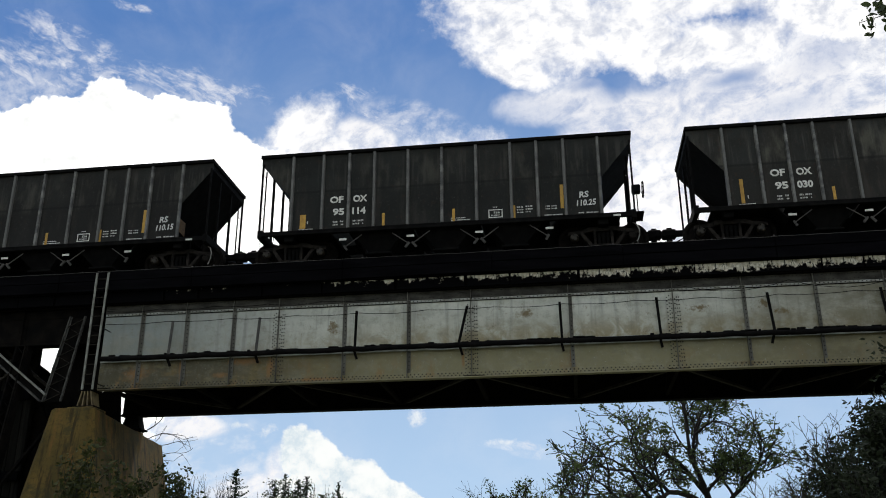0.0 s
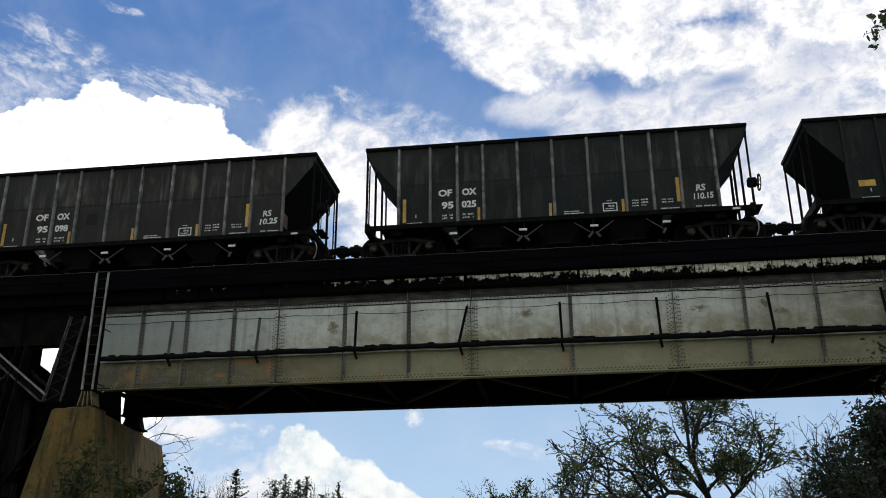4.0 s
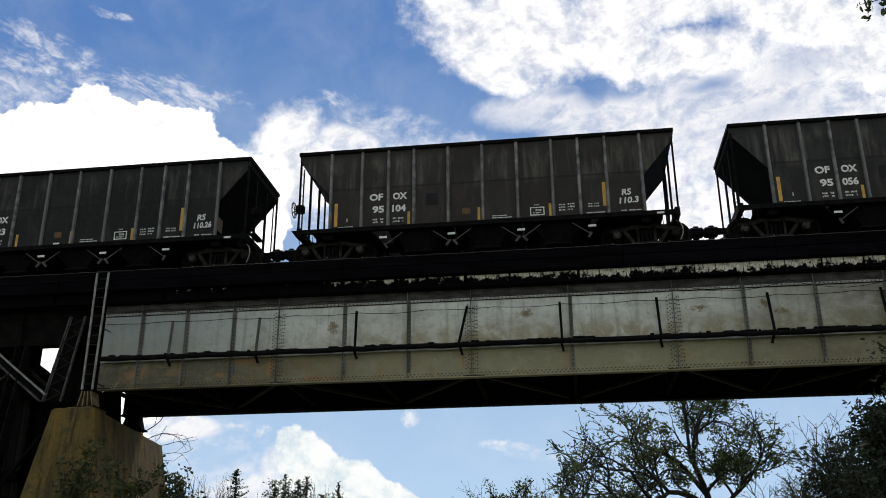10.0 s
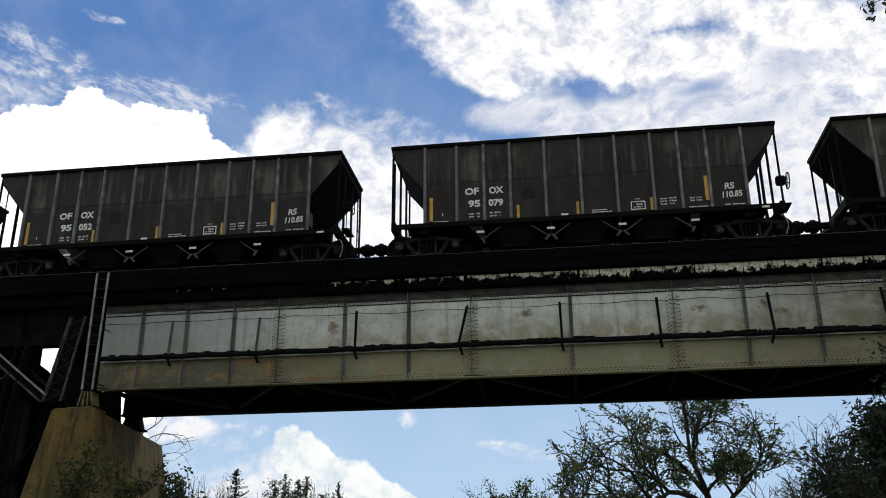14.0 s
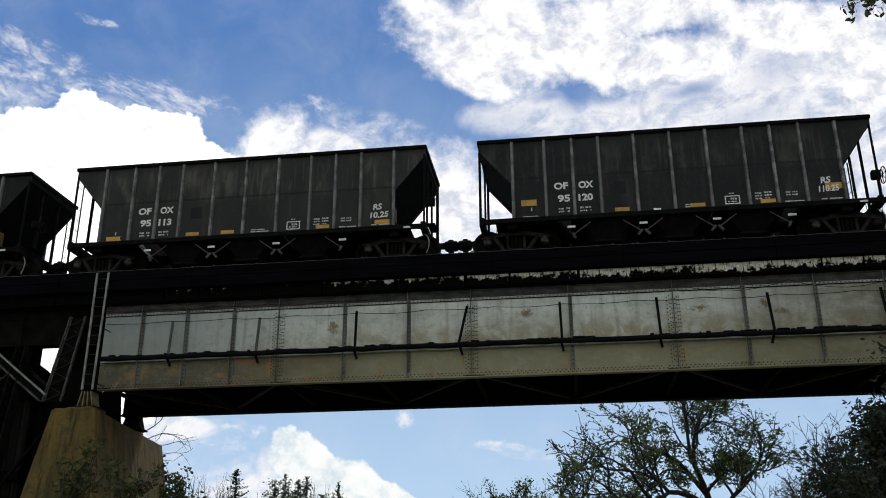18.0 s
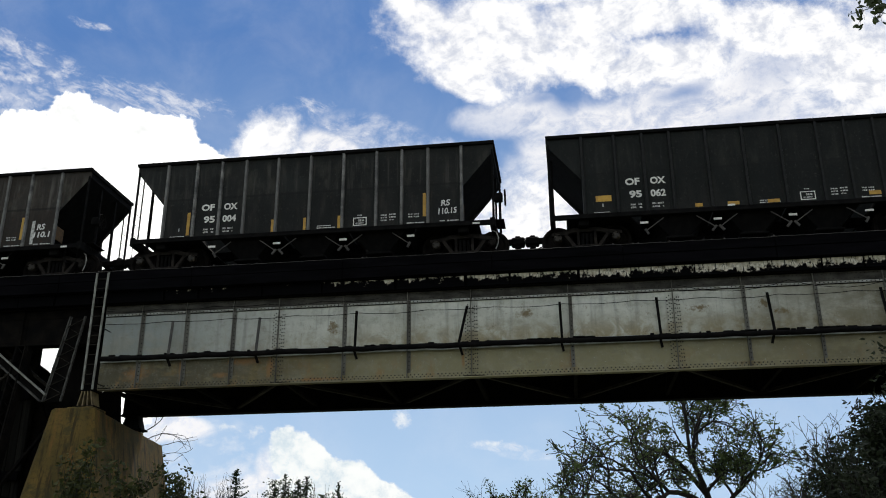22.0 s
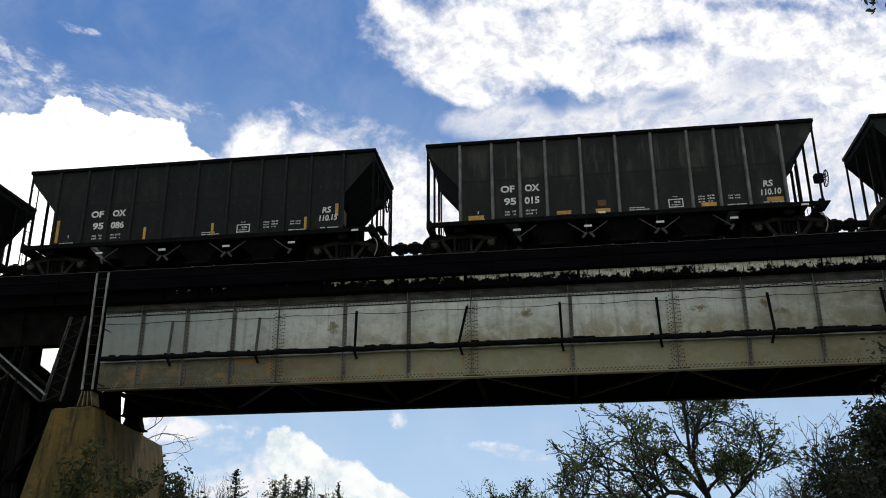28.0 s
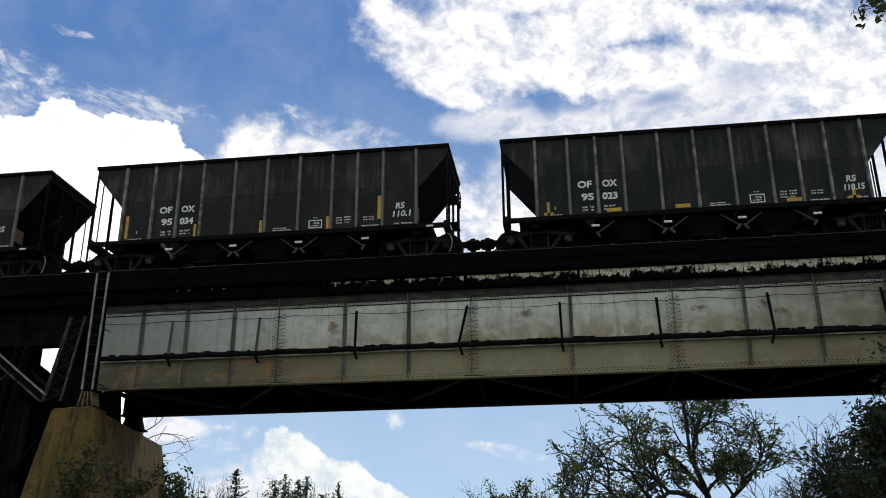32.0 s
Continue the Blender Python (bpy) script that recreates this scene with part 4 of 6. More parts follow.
def tower(x, label):
    """Two battered bents joined by laced struts; x is the face next to the pier."""
    t = empty("steel_tower", pose(x, 27.85, 0))
    for side in (-1, 1):
        for dx in (-0.5, -6.0):
            bm = bmesh.new()
            top, foot = Vector((dx, side * 1.95, 8.85)), Vector((dx - (0.25 if dx > -1 else -0.25), side * 3.1, 0.3))
            bar(bm, top + Vector((-0.17, 0, 0)), foot + Vector((-0.17, 0, 0)), 0.05, 0.34, (0, 1, 0))
            bar(bm, top + Vector((0.17, 0, 0)), foot + Vector((0.17, 0, 0)), 0.05, 0.34, (0, 1, 0))
            laced(bm, top + Vector((0, -0.18, 0)), foot + Vector((0, -0.18, 0)), 0.30, 30)
            part("leg", bm, STEEL, t)
            bm = bmesh.new()
            slab(bm, foot.x - 0.6, foot.x + 0.6, foot.y - 0.6, foot.y + 0.6, -0.4, 0.3, 0.05)
            part("footing", bm, CONCRETE, t)
        bm = bmesh.new()
        laced(bm, (-5.9, side * 2.1, 8.3), (-0.65, side * 2.4, 4.3), 0.34, 14)
        part("diagonal", bm, STEELDIM, t)
        bm = bmesh.new()
        laced(bm, (-0.65, side * 2.1, 8.3), (-5.9, side * 2.4, 4.3), 0.34, 14)
        part("diagonal", bm, STEELDIM, t)
        bm = bmesh.new()
        laced(bm, (-5.9, side * 2.45, 4.2), (-0.65, side * 2.45, 4.2), 0.34, 12)
        part("strut", bm, STEEL, t)
    for dx in (-0.5, -6.0):
        bm = bmesh.new()
        bar(bm, (dx, -1.95, 8.6), (dx, 2.55, 4.2), 0.10, 0.10)
        bar(bm, (dx, 1.95, 8.6), (dx, -2.55, 4.2), 0.10, 0.10)
        bar(bm, (dx, 2.55, 4.2), (dx, -2.55, 4.2), 0.22, 0.22)
        part("sway_brace", bm, STEEL, t)
    return tagged(t, label, "bridge tower")


tower(-16.35, "dark rusty steel viaduct tower with laced braces")
tower(-38.0, "dark steel viaduct tower further along the bridge")


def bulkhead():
    """An added wall of upright black timbers that fills the dark under the approach span."""
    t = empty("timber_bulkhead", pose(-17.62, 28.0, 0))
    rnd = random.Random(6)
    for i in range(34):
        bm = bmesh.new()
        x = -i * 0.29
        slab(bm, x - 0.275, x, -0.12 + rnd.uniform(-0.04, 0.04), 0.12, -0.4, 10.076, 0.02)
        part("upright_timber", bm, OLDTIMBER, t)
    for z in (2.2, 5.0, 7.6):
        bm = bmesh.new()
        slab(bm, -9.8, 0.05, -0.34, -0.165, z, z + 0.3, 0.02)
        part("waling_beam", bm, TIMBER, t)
    return tagged(t, "added wall of upright black timbers filling the dark under the approach span", "bulkhead")


bulkhead()


def dark_filler():
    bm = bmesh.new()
    # added sheet that fills the black gap, cut to leave the sky hole open
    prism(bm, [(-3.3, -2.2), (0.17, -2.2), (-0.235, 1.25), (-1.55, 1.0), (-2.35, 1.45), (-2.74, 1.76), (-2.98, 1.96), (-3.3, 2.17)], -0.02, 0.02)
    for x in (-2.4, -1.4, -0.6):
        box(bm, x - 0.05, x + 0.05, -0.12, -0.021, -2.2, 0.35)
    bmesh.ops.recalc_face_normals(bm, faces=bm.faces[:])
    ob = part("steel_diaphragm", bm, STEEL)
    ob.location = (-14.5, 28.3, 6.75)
    return tagged(ob, "added black plate filling the dark between tower and pier", "steel plate")


dark_filler()


def end_posts():
    """The leaning laced bars between approach span and pier."""
    t = empty("end_brace", pose(-15.4, 25.62, 7.0))
    lean = Vector((0.184, 0, 1.0))
    foot = Vector((-0.125, 0, 0.06))
    bm = bmesh.new()
    prism(bm, [(foot.x - 0.27, foot.z), (foot.x + 0.27, foot.z), (foot.x + 0.23 + lean.x * 2.6, 2.66), (foot.x - 0.23 + lean.x * 2.6, 2.66)], 0.05, 0.08)
    bmesh.ops.recalc_face_normals(bm, faces=bm.faces[:])
    part("web", bm, STEEL, t)
    for dx in (-1, 1):
        bm = bmesh.new()
        bar(bm, foot + Vector((dx * 0.30, 0, 0)), foot + Vector((dx * 0.25, 0, 0)) + lean * 2.65, 0.035, 0.07, (0, 1, 0))
        bar(bm, foot + Vector((dx * 0.26, 0.02, 0)), foot + Vector((dx * 0.21, 0.02, 0)) + lean * 2.65, 0.05, 0.02, (0, 1, 0))
        part("flange", bm, BRACE, t)
    for i in range(11):
        bm = bmesh.new()
        p = foot + lean * (0.23 * i)
        s = (0.25 - 0.004 * i) * (1 if i % 2 else -1)
        bar(bm, p + Vector((s, -0.03, 0)), p + lean * 0.23 + Vector((-s, -0.03, 0)), 0.012, 0.05, (0, 1, 0))
        part("lacing_bar", bm, STEELDIM, t)
    bm = bmesh.new()
    prism(bm, [(-0.363, -0.3), (0.78, -0.3), (1.0, 3.05), (0.126, 3.05)], 0.83, 0.91)
    bmesh.ops.recalc_face_normals(bm, faces=bm.faces[:])
    part("post", bm, STEEL, t)
    # upper flange paler than the lower: its lit edge is put into the colour
    for dz, mat in ((0.12, LADDER), (-0.12, BRACE)):
        bm = bmesh.new()
        bar(bm, (-0.40 + dz * 0.6, -0.02, 0.16 + dz * 0.8), (-3.3 + dz * 0.6, -0.02, 2.38 + dz * 0.8), 0.05, 0.10, (0, 1, 0))
        part("raker_flange", bm, mat, t)
    bm = bmesh.new()
    bar(bm, (-0.42, 0.02, 0.175), (-3.3, 0.02, 2.38), 0.2, 0.012, (0, 1, 0))
    part("raker_web", bm, STEEL, t)
    bm = bmesh.new()
    bar(bm, (-1.1, 1.38, 0.80), (-3.6, 1.38, 2.65), 0.10, 0.06, (0, 1, 0))
    part("back_raker", bm, STEELDIM, t)
    return tagged(t, "leaning laced steel braces standing on the pier", "bridge brace")


end_posts()

# ---------- hopper cars ----------
PITCH, CAR_L, HALF_W, CAR_H = 13.7, 12.0, 1.56, 3.83
RIBS = (1.08, 2.1, 2.97, 3.8, 4.9, 6.0, 7.1, 8.2, 9.03, 9.88, 10.96)
AXLE_R = 0.485
TRUCKS = (1.10, 10.98)


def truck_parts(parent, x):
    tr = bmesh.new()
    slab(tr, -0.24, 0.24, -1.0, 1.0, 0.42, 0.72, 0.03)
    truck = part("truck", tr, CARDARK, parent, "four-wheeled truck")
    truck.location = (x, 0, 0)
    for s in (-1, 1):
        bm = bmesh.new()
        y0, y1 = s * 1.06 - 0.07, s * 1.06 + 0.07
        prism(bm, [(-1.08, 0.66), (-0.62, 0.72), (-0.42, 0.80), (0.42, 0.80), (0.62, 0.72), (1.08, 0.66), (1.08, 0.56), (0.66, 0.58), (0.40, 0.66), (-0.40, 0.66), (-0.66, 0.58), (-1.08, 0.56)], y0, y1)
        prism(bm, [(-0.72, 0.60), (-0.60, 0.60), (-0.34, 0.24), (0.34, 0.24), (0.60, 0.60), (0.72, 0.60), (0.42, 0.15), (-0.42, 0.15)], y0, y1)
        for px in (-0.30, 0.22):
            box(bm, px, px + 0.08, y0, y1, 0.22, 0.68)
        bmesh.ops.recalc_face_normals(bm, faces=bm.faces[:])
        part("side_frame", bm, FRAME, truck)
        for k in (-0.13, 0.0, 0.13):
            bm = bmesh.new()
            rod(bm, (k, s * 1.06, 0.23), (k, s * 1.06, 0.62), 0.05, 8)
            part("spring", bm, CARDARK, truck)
    wheels = []
    for ax in (-0.89, 0.89):
        bm = bmesh.new()
        prof = [(0.10, -0.80), (0.16, -0.80), (0.17, -0.765), (0.34, -0.755), (0.40, -0.82), (AXLE_R - 0.005, -0.82), (AXLE_R, -0.74), (AXLE_R + 0.026, -0.715), (AXLE_R + 0.026, -0.69), (0.40, -0.69), (0.36, -0.72), (0.17, -0.735), (0.10, -0.70)]
        lathe(bm, prof, 24)
        lathe(bm, [(r, -y) for r, y in prof[::-1]], 24)
        rod(bm, (0, -0.9, 0), (0, 0.9, 0), 0.085, 12)
        for s in (-1, 1):
            for k in range(3):
                a = k * 2 * math.pi / 3
                c = Vector((0.085 * math.cos(a), s * 1.16, 0.085 * math.sin(a)))
                rod(bm, c, c + Vector((0, s * 0.025, 0)), 0.022, 6)
        bmesh.ops.recalc_face_normals(bm, faces=bm.faces[:])
        w = part("wheelset", bm, WHEEL, truck)
        w.location = (ax, 0, AXLE_R)
        wheels.append(w)
        for s in (-1, 1):
            bm = bmesh.new()
            lathe(bm, [(0.13, s * 0.95), (0.13, s * 1.13), (0.10, s * 1.16), (0.05, s * 1.165)], 14, Matrix.Translation((ax, 0, AXLE_R)))
            bmesh.ops.recalc_face_normals(bm, faces=bm.faces[:])
            part("bearing_cap", bm, CAPYEL if (s < 0 and ax * x < 9) else FRAME, truck)


def hopper_car():
    """An open-top three-bay hopper car; its left end is at x = 0, the rails at z = 0."""
    car = empty("hopper_car")
    top = CAR_H
    side = [(0.0, top - 0.02), (0.0, 3.50), (1.06, 2.22), (1.06, 1.06), (CAR_L - 1.06, 1.06), (CAR_L - 1.06, 2.22), (CAR_L, 3.50), (CAR_L, top - 0.02)]
    for s in (-1, 1):
        bm = bmesh.new()
        prism(bm, side, s * (HALF_W - 0.075) - 0.006, s * (HALF_W - 0.075) + 0.006)
        bmesh.ops.recalc_face_normals(bm, faces=bm.faces[:])
        part("side_sheet", bm, CAR, car)
        bm = bmesh.new()
        slab(bm, -0.03, CAR_L + 0.03, s * (HALF_W - 0.05) - 0.06, s * (HALF_W - 0.05) + 0.06, top - 0.115, top, 0.012)
        part("top_chord", bm, CARDARK, car)
        bm = bmesh.new()
        slab(bm, 0.12, CAR_L - 0.12, s * (HALF_W - 0.055) - 0.055, s * (HALF_W - 0.055) + 0.055, 0.93, 1.08, 0.01)
        part("side_sill", bm, CARDARK, car)
        for i, x in enumerate(RIBS):
            bm = bmesh.new()
            w, d = 0.055, 0.072
            y = s * (HALF_W - 0.069)
            v = [(x - w, y), (x - w * 0.62, y + s * d), (x + w * 0.62, y + s * d), (x + w, y)]
            lo = [bm.verts.new((a, b, 1.085)) for a, b in v]
            hi = [bm.verts.new((a, b, top - 0.12)) for a, b in v]
            for k in range(3):
                bm.faces.new((lo[k], lo[k + 1], hi[k + 1], hi[k]))
            bm.faces.new(lo), bm.faces.new(hi)
            bmesh.ops.recalc_face_normals(bm, faces=bm.faces[:])
            part("rib", bm, RIB, car)
    # end slopes, hopper floors and end frames
    for e in (0, 1):
        f = (lambda x: CAR_L - x) if e else (lambda x: x)
        yy = HALF_W - 0.082
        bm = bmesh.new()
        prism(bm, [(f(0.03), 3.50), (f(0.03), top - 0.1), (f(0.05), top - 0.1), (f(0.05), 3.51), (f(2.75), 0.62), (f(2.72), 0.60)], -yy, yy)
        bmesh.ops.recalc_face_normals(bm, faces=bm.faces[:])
        # near-black slope sheet: the dark void beneath it is put into the colour
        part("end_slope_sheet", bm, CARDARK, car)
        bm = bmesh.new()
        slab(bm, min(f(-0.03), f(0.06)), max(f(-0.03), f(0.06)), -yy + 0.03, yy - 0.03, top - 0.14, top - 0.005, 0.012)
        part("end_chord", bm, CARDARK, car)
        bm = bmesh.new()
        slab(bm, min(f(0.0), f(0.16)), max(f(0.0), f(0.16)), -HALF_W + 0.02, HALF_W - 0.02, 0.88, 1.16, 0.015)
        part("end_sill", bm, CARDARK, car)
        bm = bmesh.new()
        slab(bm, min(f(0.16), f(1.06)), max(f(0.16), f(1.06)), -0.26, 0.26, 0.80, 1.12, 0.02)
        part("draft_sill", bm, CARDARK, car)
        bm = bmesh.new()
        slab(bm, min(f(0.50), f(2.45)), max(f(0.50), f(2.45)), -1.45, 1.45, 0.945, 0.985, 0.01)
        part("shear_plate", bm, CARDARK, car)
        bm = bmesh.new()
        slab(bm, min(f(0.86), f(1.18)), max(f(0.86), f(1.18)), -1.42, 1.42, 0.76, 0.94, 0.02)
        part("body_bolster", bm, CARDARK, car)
        for y in (-0.52, 0.52):
            bm = bmesh.new()
            bar(bm, (f(0.11), y, 1.15), (f(0.11), y, 3.42), 0.10, 0.06, (1, 0, 0))
            part("end_post", bm, CARDARK, car)
        for y in (-HALF_W + 0.06, HALF_W - 0.06):
            bm = bmesh.new()
            bar(bm, (f(0.05), y, 1.12), (f(0.05), y, 3.52), 0.055, 0.055, (1, 0, 0))
            part("corner_post", bm, CARDARK, car)
        # ladder at one corner of each end
        ly = -HALF_W + 0.1 if e == 0 else HALF_W - 0.1
        sg = 1 if e == 0 else -1
        bm = bmesh.new()
        bar(bm, (f(0.02), ly, 0.95), (f(0.02), ly, 3.45), 0.035, 0.035)
        bar(bm, (f(0.02), ly + sg * 0.40, 0.95), (f(0.02), ly + sg * 0.40, 3.45), 0.035, 0.035)
        for k in range(6):
            rod(bm, (f(0.02), ly, 1.3 + k * 0.38), (f(0.02), ly + sg * 0.40, 1.3 + k * 0.38), 0.007, 5)
        part("ladder", bm, CARDARK, car)
        for y in (-HALF_W + 0.05, HALF_W - 0.05):
            mesh_part("stirrup", wire_mesh([(f(0.10), y, 0.9), (f(0.12), y, 0.43), (f(0.52), y, 0.43), (f(0.55), y, 0.95)], 0.011), CARDARK, car)
        # coupler: drawhead, shank and knuckle, meeting its neighbour half way
        bm = bmesh.new()
        slab(bm, min(f(0.0), f(-0.42)), max(f(0.0), f(-0.42)), -0.09, 0.09, 0.77, 0.95, 0.02)
        slab(bm, min(f(-0.40), f(-0.845)), max(f(-0.40), f(-0.845)), -0.17, 0.17, 0.70, 0.98, 0.05)
        slab(bm, min(f(-0.52), f(-0.70)), max(f(-0.52), f(-0.70)), -0.10, 0.10, 0.60, 1.05, 0.03)
        part("coupler", bm, CARDARK, car)
        bm = bmesh.new()
        pts = [Vector((f(-0.05), -0.35, 0.78)), Vector((f(-0.25), -0.36, 0.55)), Vector((f(-0.5), -0.35, 0.42)), Vector((f(-0.8), -0.33, 0.48))]
        if e:
            pts = [Vector((f(0.12), -1.10, 0.90)), Vector((f(0.0), -1.16, 0.80)), Vector((f(-0.07), -1.20, 0.62)), Vector((f(-0.06), -1.21, 0.42)), Vector((f(0.02), -1.20, 0.22))]
        for a, b in zip(pts, pts[1:]):
            rod(bm, a, b, 0.018, 6)
        part("air_hose", bm, HOSE if e else CARDARK, car)
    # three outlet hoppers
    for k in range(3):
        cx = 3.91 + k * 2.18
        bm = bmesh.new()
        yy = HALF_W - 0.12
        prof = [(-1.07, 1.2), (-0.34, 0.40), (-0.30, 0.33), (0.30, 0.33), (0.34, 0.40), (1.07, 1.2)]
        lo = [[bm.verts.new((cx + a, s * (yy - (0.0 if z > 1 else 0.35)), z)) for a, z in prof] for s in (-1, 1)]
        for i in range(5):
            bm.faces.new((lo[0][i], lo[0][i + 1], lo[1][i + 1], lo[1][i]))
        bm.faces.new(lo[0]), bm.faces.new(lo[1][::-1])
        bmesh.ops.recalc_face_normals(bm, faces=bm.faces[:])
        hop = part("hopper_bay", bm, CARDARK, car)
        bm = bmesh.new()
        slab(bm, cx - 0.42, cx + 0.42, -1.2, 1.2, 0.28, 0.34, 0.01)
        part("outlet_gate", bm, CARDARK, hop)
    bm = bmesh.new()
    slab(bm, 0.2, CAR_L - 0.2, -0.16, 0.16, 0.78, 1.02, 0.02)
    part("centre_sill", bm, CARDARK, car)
    # door-locking brackets on both sides
    for k in range(4):
        cx = 2.83 + k * 2.17
        for s in (-1, 1):
            bm = bmesh.new()
            y = s * (HALF_W - 0.12)
            if k != 0:
                bar(bm, (cx - 0.60, y, 0.86), (cx - 0.06, y, 0.47), 0.028, 0.03, (0, 1, 0))
            if k != 3:
                bar(bm, (cx + 0.60, y, 0.86), (cx + 0.06, y, 0.47), 0.028, 0.03, (0, 1, 0))
            for d in ((-0.12, 0.12) if 0 < k < 3 else ((0.08,) if k == 0 else (-0.08,))):
                bar(bm, (cx + d * 0.3, y, 0.52), (cx + d * 1.5, y - s * 0.02, 0.36), 0.07, 0.05, (0, 1, 0))
            part("lock_bracket", bm, BRACKET, car)
        bm = bmesh.new()
        slab(bm, cx - 0.12, cx + 0.12, -HALF_W + 0.03, -HALF_W + 0.045, 0.66, 0.73, 0.003)
        part("stencil_plate", bm, WHITE, car, "small white stencilled plate")
    bm = bmesh.new()
    slab(bm, 11.3, 11.52, -HALF_W - 0.012, -HALF_W + 0.004, 0.95, 1.01, 0.003)
    part("stencil_plate", bm, WHITE, car, "small white stencilled plate")
    for x in TRUCKS:
        truck_parts(car, x)
    return car


YF = -HALF_W + 0.066          # just in front of the near side sheet


def bars(bm, x, z, w, h, n=1):
    """Short unreadable writing as a row of small bars of uneven width, with a gap between words."""
    rnd = random.Random(int(x * 100) + int(z * 1000))
    cut = sorted(rnd.uniform(0.3, 1.0) for i in range(n))
    gap = rnd.randrange(n) if n > 3 else -1
    total = sum(cut)
    a = x
    for i, c in enumerate(cut if n < 4 else rnd.sample(cut, n)):
        d = w * c / total
        if i != gap:
            box(bm, a + 0.004, a + d - min(0.014, d * 0.3), YF - 0.004, YF + 0.002, z + rnd.uniform(-0.05, 0.05) * h, z + h * rnd.uniform(0.82, 1.12))
        a += d


def car_markings(car, tail, tape, chalk, panel, wheel_left):
    """Lettering, reflector tape and chalk marks of one car."""
    def word(text, size, x, z, mat, width=None, shear=0.0, weight=0.0, turn=0.0):
        me = lettering(text, size, shear, weight)
        ob = mesh_part("lettering", me if me.materials and me.materials[0] == mat or not me.materials else me.copy(), mat, car)
        sx = 1.0
        if width:
            xs = [v.co.x for v in me.vertices]
            sx = width / (max(xs) - min(xs))
            x -= min(xs) * sx
        ob.matrix_basis = Matrix.Translation((x, YF - 0.004, z)) @ Matrix.Rotation(-turn, 4, "Y") @ Matrix.Diagonal((sx, 1, 1, 1))
        return ob
    word("OF", 0.305, 2.36, 1.99, WHITE, 0.44, weight=0.0115)
    word("OX", 0.305, 3.12, 1.99, WHITE, 0.46, weight=0.0115)
    if tail:
        word("95", 0.305, 2.46, 1.565, WHITE, 0.38, weight=0.0115)
        word(tail, 0.305, 3.10, 1.565, WHITE, 0.46 if tail[0] != "1" else 0.44, weight=0.0115)
    bm = bmesh.new()
    if not tail:
        bars(bm, 2.46, 1.56, 0.38, 0.22, 2), bars(bm, 3.10, 1.56, 0.46, 0.22, 3)
    for z, h in ((1.30, 0.055), (1.20, 0.05)):
        bars(bm, 2.47, z, 0.36, h, 5), bars(bm, 3.12, z, 0.36, h, 6)
    bars(bm, 1.35, 1.115, 0.50, 0.02, 1), bars(bm, 1.62, 1.30, 0.05, 0.10, 1)
    for k in range(3):
        bars(bm, 8.36, 1.44 - k * 0.09, 0.21, 0.042, 3), bars(bm, 8.63, 1.45 - k * 0.09, 0.23 - 0.06 * (k == 2), 0.042, 3)
        if k:
            bars(bm, 9.25, 1.50 - k * 0.085, 0.15, 0.038, 3), bars(bm, 9.43, 1.50 - k * 0.085, 0.18, 0.038, 3)
    bars(bm, 6.28, 1.20, 0.48, 0.028, 3), bars(bm, 6.28, 1.13, 0.62, 0.032, 2)
    bars(bm, 9.20, 1.12, 0.58, 0.032, 2), bars(bm, 10.25, 1.13, 0.62, 0.038, 5)
    tagged(part("small_stencil", bm, STENCIL, car), kind="stuff")
    # boxed stencil
    bm = bmesh.new()
    x0, x1, z0, z1 = 7.47, 7.91, 1.15, 1.43
    for a, b, c, d in ((x0, x1, z0, z0 + 0.03), (x0, x1, z1 - 0.03, z1), (x0, x0 + 0.03, z0 + 0.03, z1 - 0.03), (x1 - 0.03, x1, z0 + 0.03, z1 - 0.03)):
        box(bm, a, b, YF - 0.004, YF + 0.002, c, d)
    part("stencil_frame", bm, WHITE, car)
    bm = bmesh.new()
    bars(bm, x0 + 0.08, z0 + 0.07, 0.28, 0.03, 2), bars(bm, x0 + 0.08, z0 + 0.14, 0.28, 0.07, 4), bars(bm, x0 + 0.13, z1 + 0.06, 0.16, 0.035, 3)
    tagged(part("small_stencil", bm, STENCIL, car), kind="stuff")
    # tape
    spots = []
    for i, x in enumerate(TAPE_X[tape]):
        if tape.startswith("flat"):
            low = tail in ("113", "069", "015")
            w, h = (0.48, 0.20 if not low else 0.15) if i in (0, 4) else (0.44, 0.12)
            z = (1.10 if low else 1.48) if i == 0 else (1.16 if low else 1.46) if i == 4 else 1.13
            if tape == "flat short" and i:
                w, h, z = (0.34, 0.13, 1.20) if i == 4 else (0.22 if i == 1 else 0.34, 0.11, 1.13)
            if tape == "flat crossed" and i in (0, 4):
                spots.append((x - 0.05, 1.12, 0.09, 0.44))
                w, h, z = 0.30, 0.09, 1.12
        else:
            w, h, z = (0.105, 0.80, 1.15 if i == 0 else 1.34) if i == 0 or i == 4 else (0.085, 0.42, 1.11)
            if tail == "114" and i == 0:
                w, h = 0.19, 0.48
            if tail == "086" and i > 2:
                h, z = 0.43, 1.13 + 0.40 * (i - 3)
        spots.append((x - w / 2, z, w, h))
    for x, z, w, h in spots:
        bm = bmesh.new()
        box(bm, x, x + w, YF - 0.006, YF + 0.002, z, z + h)
        part("reflector_tape", bm, YELLOW, car, "faded yellow reflector tape")
    if tape.startswith("flat") and tail not in ("113", "023", "059", "101") or tail in ("079", "123", "052", "076"):
        bm = bmesh.new()
        slab(bm, 5.34, 5.56, YF - 0.008, YF + 0.002, 1.07, 1.16, 0.003)
        part("route_label", bm, WHITE, car, "small white label plate")
